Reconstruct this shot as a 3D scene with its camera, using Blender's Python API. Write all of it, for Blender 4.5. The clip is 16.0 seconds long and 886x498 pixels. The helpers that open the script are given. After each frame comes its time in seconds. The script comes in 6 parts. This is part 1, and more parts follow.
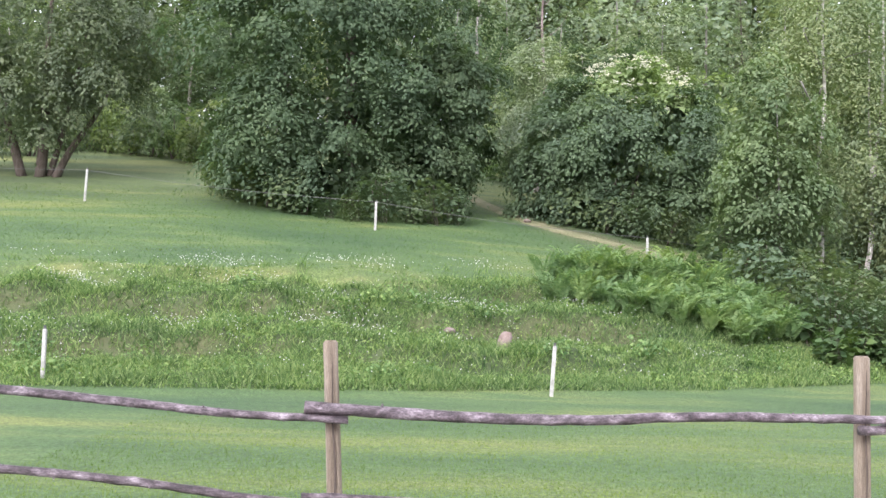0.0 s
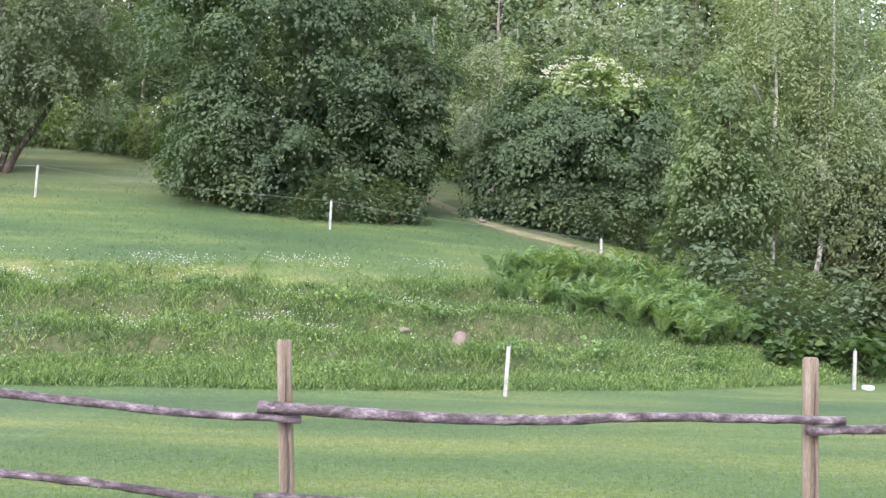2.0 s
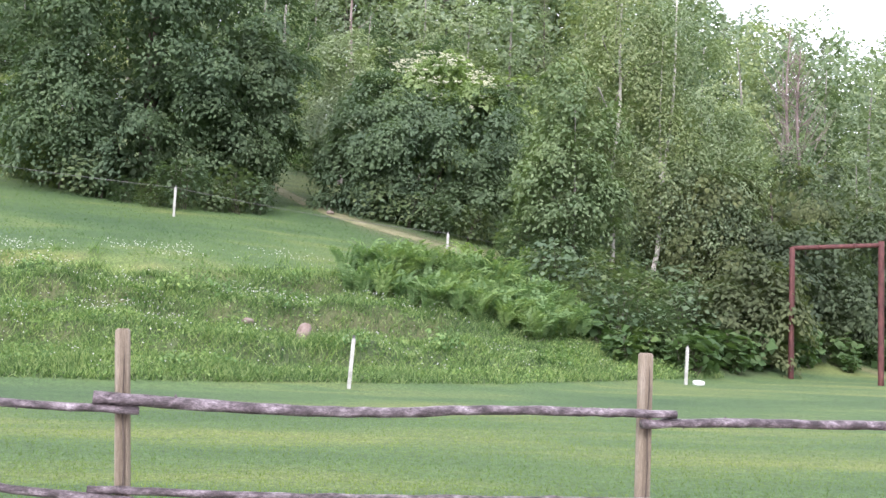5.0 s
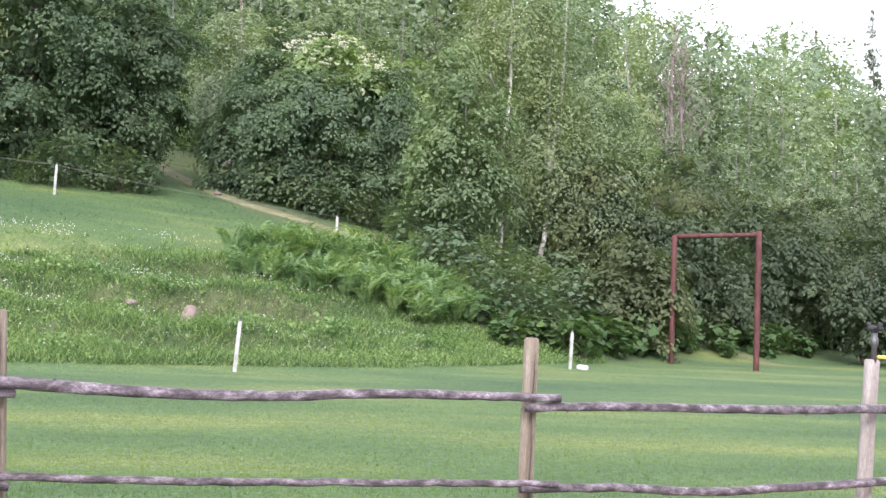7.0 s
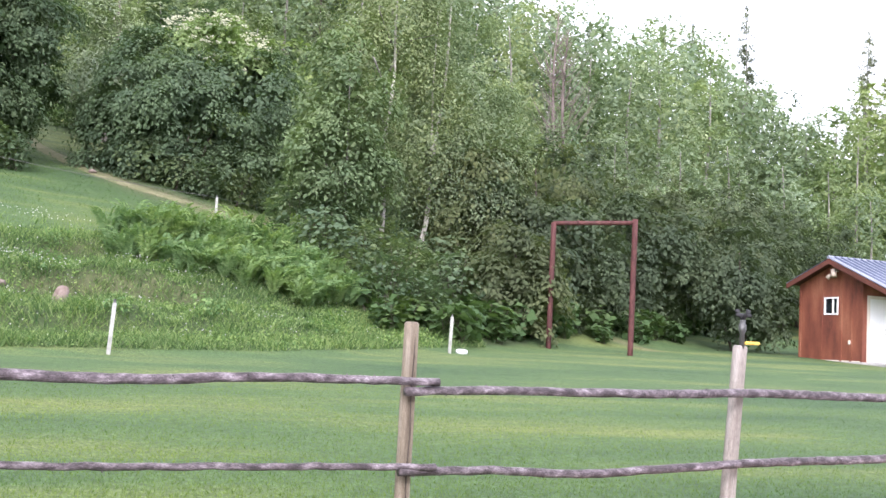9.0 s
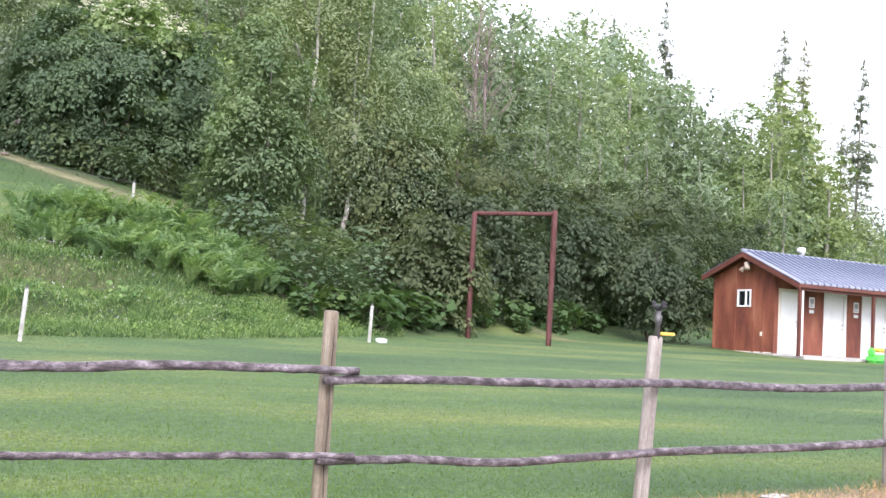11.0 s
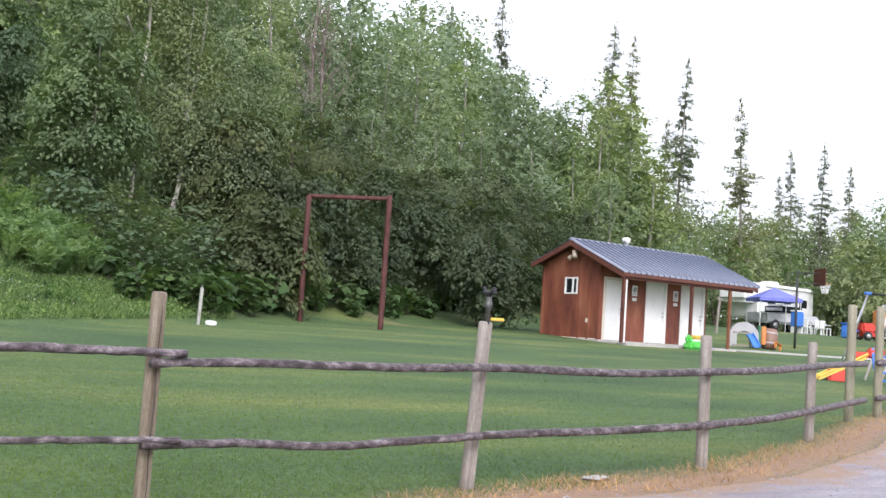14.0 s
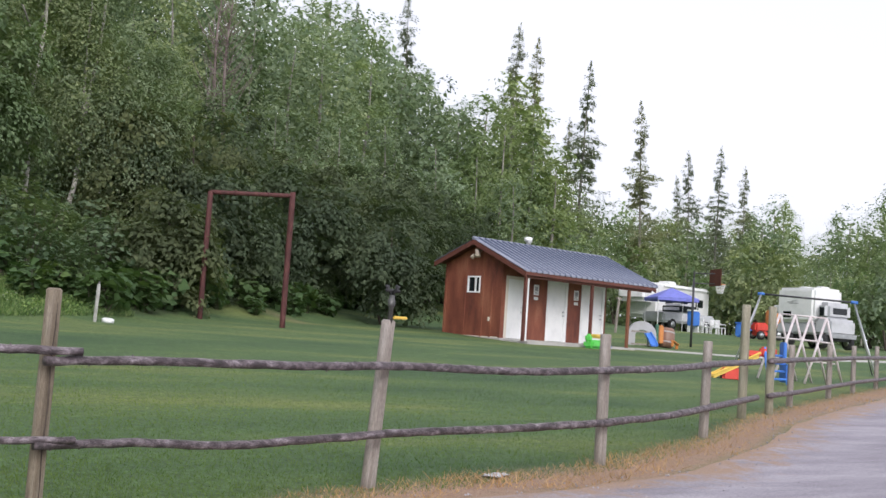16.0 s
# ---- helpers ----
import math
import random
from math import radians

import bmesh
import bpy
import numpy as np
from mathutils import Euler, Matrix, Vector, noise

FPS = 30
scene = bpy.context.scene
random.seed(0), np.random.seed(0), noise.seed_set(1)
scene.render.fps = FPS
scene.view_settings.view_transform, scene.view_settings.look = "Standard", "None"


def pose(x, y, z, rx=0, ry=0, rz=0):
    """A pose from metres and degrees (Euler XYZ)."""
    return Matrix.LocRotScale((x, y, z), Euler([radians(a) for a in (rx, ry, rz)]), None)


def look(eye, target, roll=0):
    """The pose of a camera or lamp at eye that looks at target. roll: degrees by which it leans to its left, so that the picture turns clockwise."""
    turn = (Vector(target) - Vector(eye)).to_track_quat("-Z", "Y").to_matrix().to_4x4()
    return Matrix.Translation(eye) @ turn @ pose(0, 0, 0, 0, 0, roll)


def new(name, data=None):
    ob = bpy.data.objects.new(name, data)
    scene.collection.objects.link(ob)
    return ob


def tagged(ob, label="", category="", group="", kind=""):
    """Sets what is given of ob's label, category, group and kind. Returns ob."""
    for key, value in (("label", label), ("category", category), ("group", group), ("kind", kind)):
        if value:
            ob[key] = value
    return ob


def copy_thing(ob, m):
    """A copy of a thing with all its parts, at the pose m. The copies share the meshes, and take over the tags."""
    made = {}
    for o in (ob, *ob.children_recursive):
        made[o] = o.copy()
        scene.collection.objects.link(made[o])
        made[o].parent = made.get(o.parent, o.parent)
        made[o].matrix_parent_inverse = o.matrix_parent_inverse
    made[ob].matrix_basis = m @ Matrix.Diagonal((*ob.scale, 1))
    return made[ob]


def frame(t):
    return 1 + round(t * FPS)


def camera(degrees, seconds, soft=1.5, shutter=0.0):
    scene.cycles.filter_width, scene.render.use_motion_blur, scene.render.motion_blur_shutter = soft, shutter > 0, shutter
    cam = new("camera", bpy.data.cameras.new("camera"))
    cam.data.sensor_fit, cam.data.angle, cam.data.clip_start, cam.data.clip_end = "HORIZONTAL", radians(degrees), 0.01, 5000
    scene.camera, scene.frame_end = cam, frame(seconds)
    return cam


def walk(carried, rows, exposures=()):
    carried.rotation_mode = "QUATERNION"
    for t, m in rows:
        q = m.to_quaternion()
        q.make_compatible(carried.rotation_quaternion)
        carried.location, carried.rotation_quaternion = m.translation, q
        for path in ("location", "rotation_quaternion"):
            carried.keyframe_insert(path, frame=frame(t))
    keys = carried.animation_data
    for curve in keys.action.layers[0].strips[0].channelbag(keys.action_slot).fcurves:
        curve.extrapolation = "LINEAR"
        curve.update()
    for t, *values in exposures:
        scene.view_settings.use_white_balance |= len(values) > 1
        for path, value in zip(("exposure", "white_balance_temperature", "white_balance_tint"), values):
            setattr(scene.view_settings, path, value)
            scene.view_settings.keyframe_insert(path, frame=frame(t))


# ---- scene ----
FOV = 41.858
EYE = (0.0, 0.0, 1.32)
# seconds, heading, tilt, lean in degrees
TURNS = [
    (0, -0.054, 5.945, 1.354),
    (0.5, 0.704, 5.950, 1.400),
    (1, 1.109, 5.952, 1.418),
    (1.5, 1.516, 5.973, 1.482),
    (2, 2.188, 5.989, 1.535),
    (2.5, 3.359, 6.024, 1.678),
    (3, 4.765, 6.035, 1.742),
    (3.5, 6.016, 5.996, 1.870),
    (4, 7.259, 5.967, 1.928),
    (6.5, 13.874, 5.490, 2.400),
    (7, 15.313, 5.277, 2.401),
    (7.5, 16.594, 5.056, 2.453),
    (8, 18.179, 4.900, 2.555),
    (8.5, 19.782, 4.774, 2.658),
    (9, 21.218, 4.747, 2.748),
    (11.5, 26.023, 4.323, 3.154),
    (12, 27.037, 4.263, 3.199),
    (12.5, 28.491, 4.239, 3.292),
    (13, 30.080, 4.219, 3.401),
    (13.5, 31.793, 4.152, 3.602),
    (14, 33.432, 4.110, 3.694),
    (14.5, 34.774, 4.131, 3.757),
    (15, 35.962, 4.204, 3.756),
    (15.5, 37.155, 4.279, 3.805),
    (16, 38.213, 4.339, 3.828),
]


def aim(heading, tilt):
    h, e = radians(heading), radians(tilt)
    return (EYE[0] + math.sin(h) * math.cos(e), EYE[1] + math.cos(h) * math.cos(e), EYE[2] + math.sin(e))


cam = camera(FOV, 16.0, soft=1.5)
walk(cam, [(t, look(EYE, aim(h, e), lean)) for t, h, e, lean in TURNS],
     exposures=[(0, 0.2, 6050, 22), (9, 0.2, 6000, 22), (12.5, -0.08, 6050, 19), (14, -0.48, 6100, 17), (16, -0.93, 6150, 17)])

# ---- world and sun ----
world = bpy.data.worlds.new("sky")
scene.world = world
world.use_nodes = True
wn, wl = world.node_tree.nodes, world.node_tree.links
wn.clear()
sky = wn.new("ShaderNodeTexSky")
sky.sky_type = "NISHITA"
sky.sun_disc = False
sky.sun_elevation, sky.sun_rotation = radians(34), radians(205)
sky.air_density, sky.dust_density = 1.0, 4.0
pale = wn.new("ShaderNodeHueSaturation")
pale.inputs["Saturation"].default_value = 0.22
veil = wn.new("ShaderNodeMix")
veil.data_type = "RGBA"
veil.inputs[0].default_value = 0.55
veil.inputs[7].default_value = (8.6, 8.8, 9.0, 1)
back = wn.new("ShaderNodeBackground")
back.inputs["Strength"].default_value = 0.3
wout = wn.new("ShaderNodeOutputWorld")
wl.new(sky.outputs[0], pale.inputs["Color"])
wl.new(pale.outputs[0], veil.inputs[6])
wl.new(veil.outputs[2], back.inputs["Color"])
wl.new(back.outputs[0], wout.inputs["Surface"])
sun_data = bpy.data.lights.new("sun", "SUN")
sun_data.energy, sun_data.angle, sun_data.color = 2.7, radians(24), (1.0, 0.95, 0.86)
sun = new("sun", sun_data)
sun.matrix_world = look((-12, -26, 19), (0, 0, 0))

# ---- materials ----
def nodes_of(name):
    m = bpy.data.materials.new(name)
    m.use_nodes = True
    t = m.node_tree
    return m, t.nodes, t.links, t.nodes["Principled BSDF"]


def ramp_node(n, stops):
    r = n.new("ShaderNodeValToRGB")
    e = r.color_ramp.elements
    while len(e) < len(stops):
        e.new(0.5)
    for k, (p, c) in enumerate(stops):
        e[k].position, e[k].color = p, (*c, 1)
    return r


def noise_node(n, l, scale, detail=4.0, rough=0.6, stretch=(1, 1, 1), coord="Object"):
    tc = n.new("ShaderNodeTexCoord")
    mp = n.new("ShaderNodeMapping")
    mp.inputs["Scale"].default_value = stretch
    ns = n.new("ShaderNodeTexNoise")
    ns.inputs["Scale"].default_value, ns.inputs["Detail"].default_value, ns.inputs["Roughness"].default_value = scale, detail, rough
    l.new(tc.outputs[coord], mp.inputs["Vector"])
    l.new(mp.outputs[0], ns.inputs["Vector"])
    return ns


def mix_node(n, l, fac, a, b, blend="MIX"):
    m = n.new("ShaderNodeMix")
    m.data_type, m.blend_type = "RGBA", blend
    for socket, v in ((m.inputs[0], fac), (m.inputs[6], a), (m.inputs[7], b)):
        if isinstance(v, (int, float)):
            socket.default_value = v
        elif isinstance(v, tuple):
            socket.default_value = (*v, 1)
        else:
            l.new(v, socket)
    return m.outputs[2]


def surface(name, colours, scale=3.0, stretch=(1, 1, 1), rough=0.8, metal=0.0, bump=0.2, fine=60.0, tint=0.25):
    """A plain material with large blotches, fine grain and relief."""
    m, n, l, p = nodes_of(name)
    big = noise_node(n, l, scale, 5, 0.6, stretch)
    grain = noise_node(n, l, fine, 3, 0.7, stretch)
    k = len(colours)
    base = ramp_node(n, [(0.3 + 0.4 * i / max(1, k - 1), c) for i, c in enumerate(colours)])
    l.new(big.outputs[0], base.inputs[0])
    dark = ramp_node(n, [(0.3, (1 - tint, 1 - tint, 1 - tint)), (0.7, (1 + tint, 1 + tint, 1 + tint))])
    l.new(grain.outputs[0], dark.inputs[0])
    l.new(mix_node(n, l, 1.0, base.outputs[0], dark.outputs[0], "MULTIPLY"), p.inputs["Base Color"])
    p.inputs["Roughness"].default_value, p.inputs["Metallic"].default_value = rough, metal
    if bump:
        b = n.new("ShaderNodeBump")
        b.inputs["Strength"].default_value, b.inputs["Distance"].default_value = bump, 0.01
        l.new(grain.outputs[0], b.inputs["Height"])
        l.new(b.outputs[0], p.inputs["Normal"])
    return m


def leafy(name, dark, mid, light, rough=0.55, through_light=0.38, patch=0.5, stretch=(1, 1, 1), warm=(1.16, 1.12, 1.0), even=0.55, low=(0.78, 0.8, 0.84)):
    """Leaves: each island its own green, with broad patches, a tint for each plant, and light passing through."""
    m, n, l, p = nodes_of(name)
    dark, light = (tuple(c + (d - c) * even for c, d in zip(mid, q)) for q in (dark, light))
    g = n.new("ShaderNodeNewGeometry")
    r = ramp_node(n, [(0.0, dark), (0.55, mid), (1.0, light)])
    l.new(g.outputs["Random Per Island"], r.inputs[0])
    big = noise_node(n, l, patch, 4, 0.6, stretch)
    shade = ramp_node(n, [(0.32, low), (0.68, warm)])
    l.new(big.outputs[0], shade.inputs[0])
    col = mix_node(n, l, 1.0, r.outputs[0], shade.outputs[0], "MULTIPLY")
    info = n.new("ShaderNodeObjectInfo")
    own = ramp_node(n, [(0.0, (0.86, 0.9, 0.9)), (0.5, (1.0, 1.0, 1.0)), (1.0, (1.22, 1.12, 0.9))])
    l.new(info.outputs["Random"], own.inputs[0])
    col = mix_node(n, l, 1.0, col, own.outputs[0], "MULTIPLY")
    l.new(col, p.inputs["Base Color"])
    p.inputs["Roughness"].default_value = rough + 0.15
    p.inputs["Specular IOR Level"].default_value = 0.22
    tr = n.new("ShaderNodeBsdfTranslucent")
    l.new(mix_node(n, l, 1.0, col, (1.1, 1.25, 0.6), "MULTIPLY"), tr.inputs["Color"])
    mx = n.new("ShaderNodeMixShader")
    mx.inputs[0].default_value = through_light
    l.new(p.outputs[0], mx.inputs[1])
    l.new(tr.outputs[0], mx.inputs[2])
    l.new(mx.outputs[0], n["Material Output"].inputs["Surface"])
    return m


def ground_material():
    m, n, l, p = nodes_of("grass_ground")
    blot = noise_node(n, l, 0.35, 4, 0.6, (0.35, 1.3, 1))
    fine = noise_node(n, l, 9, 5, 0.75)
    tiny = noise_node(n, l, 70, 3, 0.7, (1, 0.6, 1))
    base = ramp_node(n, [(0.32, (0.044, 0.094, 0.037)), (0.5, (0.078, 0.137, 0.047)), (0.66, (0.16, 0.196, 0.062))])
    l.new(blot.outputs[0], base.inputs[0])
    f = ramp_node(n, [(0.3, (0.72, 0.74, 0.7)), (0.7, (1.22, 1.2, 1.15))])
    l.new(fine.outputs[0], f.inputs[0])
    f2 = ramp_node(n, [(0.3, (0.55, 0.58, 0.55)), (0.7, (1.4, 1.38, 1.3))])
    l.new(tiny.outputs[0], f2.inputs[0])
    c = mix_node(n, l, 1.0, base.outputs[0], f.outputs[0], "MULTIPLY")
    c = mix_node(n, l, 1.0, c, f2.outputs[0], "MULTIPLY")
    mid = noise_node(n, l, 24, 3, 0.7, (1, 0.5, 1))
    f3 = ramp_node(n, [(0.3, (0.55, 0.57, 0.55)), (0.7, (1.42, 1.4, 1.36))])
    l.new(mid.outputs[0], f3.inputs[0])
    c = mix_node(n, l, 1.0, c, f3.outputs[0], "MULTIPLY")
    at = n.new("ShaderNodeAttribute")
    at.attribute_name = "dry"
    sprinkle = n.new("ShaderNodeMath")
    sprinkle.operation = "MULTIPLY"
    l.new(at.outputs["Fac"], sprinkle.inputs[0])
    hard = ramp_node(n, [(0.25, (0.55, 0.55, 0.55)), (0.6, (1.25, 1.25, 1.25))])
    l.new(fine.outputs[0], hard.inputs[0])
    l.new(hard.outputs[0], sprinkle.inputs[1])
    straw = ramp_node(n, [(0.3, (0.22, 0.13, 0.085)), (0.7, (0.42, 0.29, 0.2))])
    l.new(tiny.outputs[0], straw.inputs[0])
    # Darker ground colour across the bank, seen between its grass blades.
    bank_dark = n.new("ShaderNodeAttribute")
    bank_dark.attribute_name = "bank_dark"
    bank_tone = ramp_node(n, [(0.3, (0.03, 0.05, 0.018)), (0.7, (0.075, 0.105, 0.036))])
    l.new(fine.outputs[0], bank_tone.inputs[0])
    c = mix_node(n, l, bank_dark.outputs["Fac"], c, bank_tone.outputs[0])
    l.new(mix_node(n, l, sprinkle.outputs[0], c, straw.outputs[0]), p.inputs["Base Color"])
    p.inputs["Roughness"].default_value = 0.9
    b = n.new("ShaderNodeBump")
    b.inputs["Strength"].default_value, b.inputs["Distance"].default_value = 0.6, 0.03
    l.new(tiny.outputs[0], b.inputs["Height"])
    l.new(b.outputs[0], p.inputs["Normal"])
    return m


M_GROUND = ground_material()
M_GRAVEL = surface("grey_gravel", [(0.221, 0.202, 0.233), (0.305, 0.284, 0.319), (0.390, 0.359, 0.399)], 1.3, (0.35, 1.6, 1), 0.95, 0, 1.0, 60, 0.35)


def fade_to_straw(m):
    """Dry grass and dust that creeps over the edge of the gravel in ragged patches."""
    n, l = m.node_tree.nodes, m.node_tree.links
    p = next(k for k in n if k.type == "BSDF_PRINCIPLED")
    base = p.inputs["Base Color"].links[0].from_socket
    edge = n.new("ShaderNodeAttribute")
    edge.attribute_name = "edge"
    ragged = noise_node(n, l, 2.2, 8.0, 0.75)
    add = n.new("ShaderNodeMath")
    add.operation = "ADD"
    l.new(edge.outputs["Fac"], add.inputs[0])
    l.new(ragged.outputs[0], add.inputs[1])
    cut = ramp_node(n, [(0.78, (0, 0, 0)), (0.98, (1, 1, 1))])
    l.new(add.outputs[0], cut.inputs[0])
    grain = noise_node(n, l, 34.0, 5.0, 0.8)
    straw = ramp_node(n, [(0.3, (0.24, 0.15, 0.1)), (0.7, (0.46, 0.33, 0.24))])
    l.new(grain.outputs[0], straw.inputs[0])
    l.new(mix_node(n, l, cut.outputs[0], base, straw.outputs[0]), p.inputs["Base Color"])


fade_to_straw(M_GRAVEL)
M_PEBBLE = surface("loose_stone", [(0.2, 0.18, 0.2), (0.32, 0.3, 0.32), (0.48, 0.45, 0.47)], 9, rough=0.95, bump=0.3, fine=60)
M_TRAIL = surface("trail_earth", [(0.12, 0.14, 0.062), (0.18, 0.178, 0.09), (0.25, 0.23, 0.138)], 2.5, rough=0.95, bump=0.4, fine=20)
M_POST = surface("weathered_post_wood", [(0.14, 0.112, 0.078), (0.215, 0.175, 0.126), (0.275, 0.238, 0.185)], 2.5, (9, 9, 0.6), 0.85, 0, 0.7, 35, 0.4)
M_OLDPOST = surface("grey_post_wood", [(0.2, 0.168, 0.14), (0.285, 0.25, 0.22), (0.36, 0.33, 0.3)], 2.5, (7, 7, 0.6), 0.85, 0, 0.6, 35, 0.35)
M_RAIL = surface("barked_rail", [(0.025, 0.018, 0.019), (0.055, 0.041, 0.044), (0.15, 0.122, 0.132), (0.31, 0.27, 0.287)], 12, (0.75, 1.6, 1.6), 0.5, 0, 1.0, 70, 0.55)
M_WHITEPOST = surface("white_painted_post", [(0.260, 0.260, 0.231), (0.376, 0.376, 0.347), (0.448, 0.448, 0.419)], 9, (1, 1, 0.5), rough=0.75, bump=0.3, tint=0.3)
M_WIRE = surface("dull_wire", [(0.1, 0.1, 0.1), (0.14, 0.14, 0.13)], rough=0.5, metal=0.6, bump=0)
M_BARK = surface("dark_bark", [(0.045, 0.035, 0.028), (0.09, 0.07, 0.055), (0.13, 0.11, 0.09)], 4, (3, 3, 0.6), 0.95, 0, 0.8, 25, 0.35)
M_PALEBARK = surface("birch_bark", [(0.1, 0.09, 0.08), (0.5, 0.46, 0.42), (0.66, 0.62, 0.58), (0.7, 0.67, 0.63)], 3, (1, 1, 2.5), 0.8, 0, 0.3, 25, 0.2)
M_GREYBARK = surface("grey_bark", [(0.16, 0.14, 0.12), (0.27, 0.25, 0.22), (0.36, 0.34, 0.31)], 3, (2, 2, 0.8), 0.9, 0, 0.5, 25, 0.3)
M_RUST = surface("rust_red_pipe", [(0.05, 0.016, 0.015), (0.088, 0.028, 0.026), (0.13, 0.05, 0.043)], 4, (2, 2, 0.8), 0.75, 0.1, 0.3, 40, 0.3)
M_LEAF_DARK = leafy("dark_leaves", (0.056, 0.095, 0.056), (0.113, 0.166, 0.094), (0.209, 0.258, 0.153), 0.5, even=0.4)
M_LEAF_MAPLE = leafy("maple_leaves", (0.074, 0.113, 0.078), (0.135, 0.180, 0.127), (0.230, 0.269, 0.202), 0.45, even=0.4)
M_LEAF_SHRUB = leafy("shrub_leaves", (0.075, 0.12, 0.075), (0.135, 0.195, 0.115), (0.22, 0.285, 0.18), 0.45, even=0.4)
M_LEAF_BIRCH = leafy("birch_leaves", (0.136, 0.200, 0.128), (0.257, 0.334, 0.215), (0.453, 0.513, 0.372), 0.5)
M_LEAF_SILVER = leafy("pale_birch_leaves", (0.108, 0.162, 0.102), (0.198, 0.264, 0.168), (0.336, 0.390, 0.282), 0.5)
M_LEAF_FRESH = leafy("fresh_leaves", (0.105, 0.168, 0.077), (0.173, 0.246, 0.116), (0.271, 0.347, 0.181), 0.5)
M_LEAF_FOREST = leafy("forest_leaves", (0.120, 0.178, 0.114), (0.230, 0.293, 0.189), (0.383, 0.440, 0.290), 0.6)
M_LEAF_POPLAR = leafy("poplar_leaves", (0.145, 0.208, 0.111), (0.235, 0.309, 0.163), (0.366, 0.435, 0.239), 0.55)
M_LEAF_ASH = leafy("ash_leaves", (0.101, 0.157, 0.080), (0.171, 0.238, 0.122), (0.272, 0.337, 0.192), 0.5)
M_LEAF_ELDER = leafy("elder_leaves", (0.14, 0.21, 0.095), (0.24, 0.33, 0.15), (0.39, 0.47, 0.25), 0.5)
M_LEAF_WILLOW = leafy("willow_leaves", (0.22, 0.265, 0.19), (0.34, 0.40, 0.28), (0.48, 0.53, 0.39), 0.6)
M_LEAF_ALDER = leafy("alder_leaves", (0.051, 0.079, 0.048), (0.100, 0.132, 0.080), (0.169, 0.201, 0.123), 0.6, even=0.4)
# Needle colour paled to carry the glare and haze of the bright sky.
M_NEEDLE_HAZED = leafy("hazed_needles", (0.148, 0.175, 0.134), (0.249, 0.276, 0.215), (0.363, 0.390, 0.296), 0.7, 0.35)
M_FERN = leafy("fern_fronds", (0.114, 0.200, 0.086), (0.186, 0.290, 0.128), (0.289, 0.400, 0.196), 0.6, 0.4, 0.8)
M_BROAD = leafy("broad_shrub_leaves", (0.054, 0.106, 0.042), (0.089, 0.152, 0.061), (0.142, 0.205, 0.087), 0.45, 0.3, 0.8)
M_BLADE = leafy("grass_blades", (0.043, 0.099, 0.041), (0.133, 0.224, 0.092), (0.308, 0.403, 0.213), 0.7, 0.35, 0.6, (0.5, 1.5, 1), (1.22, 1.16, 1.0), even=1.0)
M_LAWN_BLADE = leafy("lawn_blades", (0.075, 0.143, 0.053), (0.114, 0.192, 0.066), (0.164, 0.245, 0.086), 0.7, 0.4, 0.35, (0.3, 1.35, 1), (1.62, 1.3, 0.95), 0.8, (0.52, 0.66, 0.66))
M_STRAW = leafy("straw_blades", (0.3, 0.18, 0.11), (0.44, 0.3, 0.19), (0.56, 0.43, 0.3), 0.8, 0.2, 0.8)
M_HERB = leafy("herb_leaves", (0.083, 0.168, 0.066), (0.137, 0.241, 0.093), (0.224, 0.327, 0.153), 0.6, 0.35, 0.8, (0.7, 1.3, 1), (1.3, 1.22, 1.05), even=1.0)
M_FLOWER = surface("cream_blossom", [(0.6, 0.6, 0.42), (0.72, 0.72, 0.56)], rough=0.8, bump=0)
M_CLOVER = surface("white_clover", [(0.62, 0.62, 0.58), (0.74, 0.74, 0.7)], rough=0.8, bump=0)
M_STONE = surface("pinkish_stone", [(0.149, 0.105, 0.087), (0.211, 0.161, 0.136), (0.248, 0.205, 0.180)], 4, rough=0.9, bump=0.6, fine=25)

# ---- building helpers ----
RNG = np.random.default_rng(7)


def part(name, bm, material, parent=None, label="", smooth=False):
    me = bpy.data.meshes.new(name)
    if smooth:
        for f in bm.faces:
            f.smooth = True
    bm.to_mesh(me)
    bm.free()
    me.materials.append(material)
    ob = new(name, me)
    ob.parent = parent
    if label:
        ob["label"] = label
    return ob


def thing(name, label, category, m=None, group="", kind=""):
    ob = tagged(new(name), label, category, group, kind)
    ob.empty_display_size = 0.2
    if m is not None:
        ob.matrix_basis = m
    return ob


def mesh_from(name, verts, faces, material, smooth=False):
    """A mesh from arrays; faces all have the same number of corners."""
    verts, faces = np.asarray(verts, dtype=np.float32), np.asarray(faces, dtype=np.int32)
    me = bpy.data.meshes.new(name)
    n, k = faces.shape
    me.vertices.add(len(verts))
    me.vertices.foreach_set("co", verts.ravel())
    me.loops.add(n * k)
    me.loops.foreach_set("vertex_index", faces.ravel())
    me.polygons.add(n)
    me.polygons.foreach_set("loop_start", np.arange(0, n * k, k, dtype=np.int32))
    me.polygons.foreach_set("loop_total", np.full(n, k, dtype=np.int32))
    if smooth:
        me.polygons.foreach_set("use_smooth", np.ones(n, dtype=bool))
    me.update(calc_edges=True)
    me.materials.append(material)
    return me


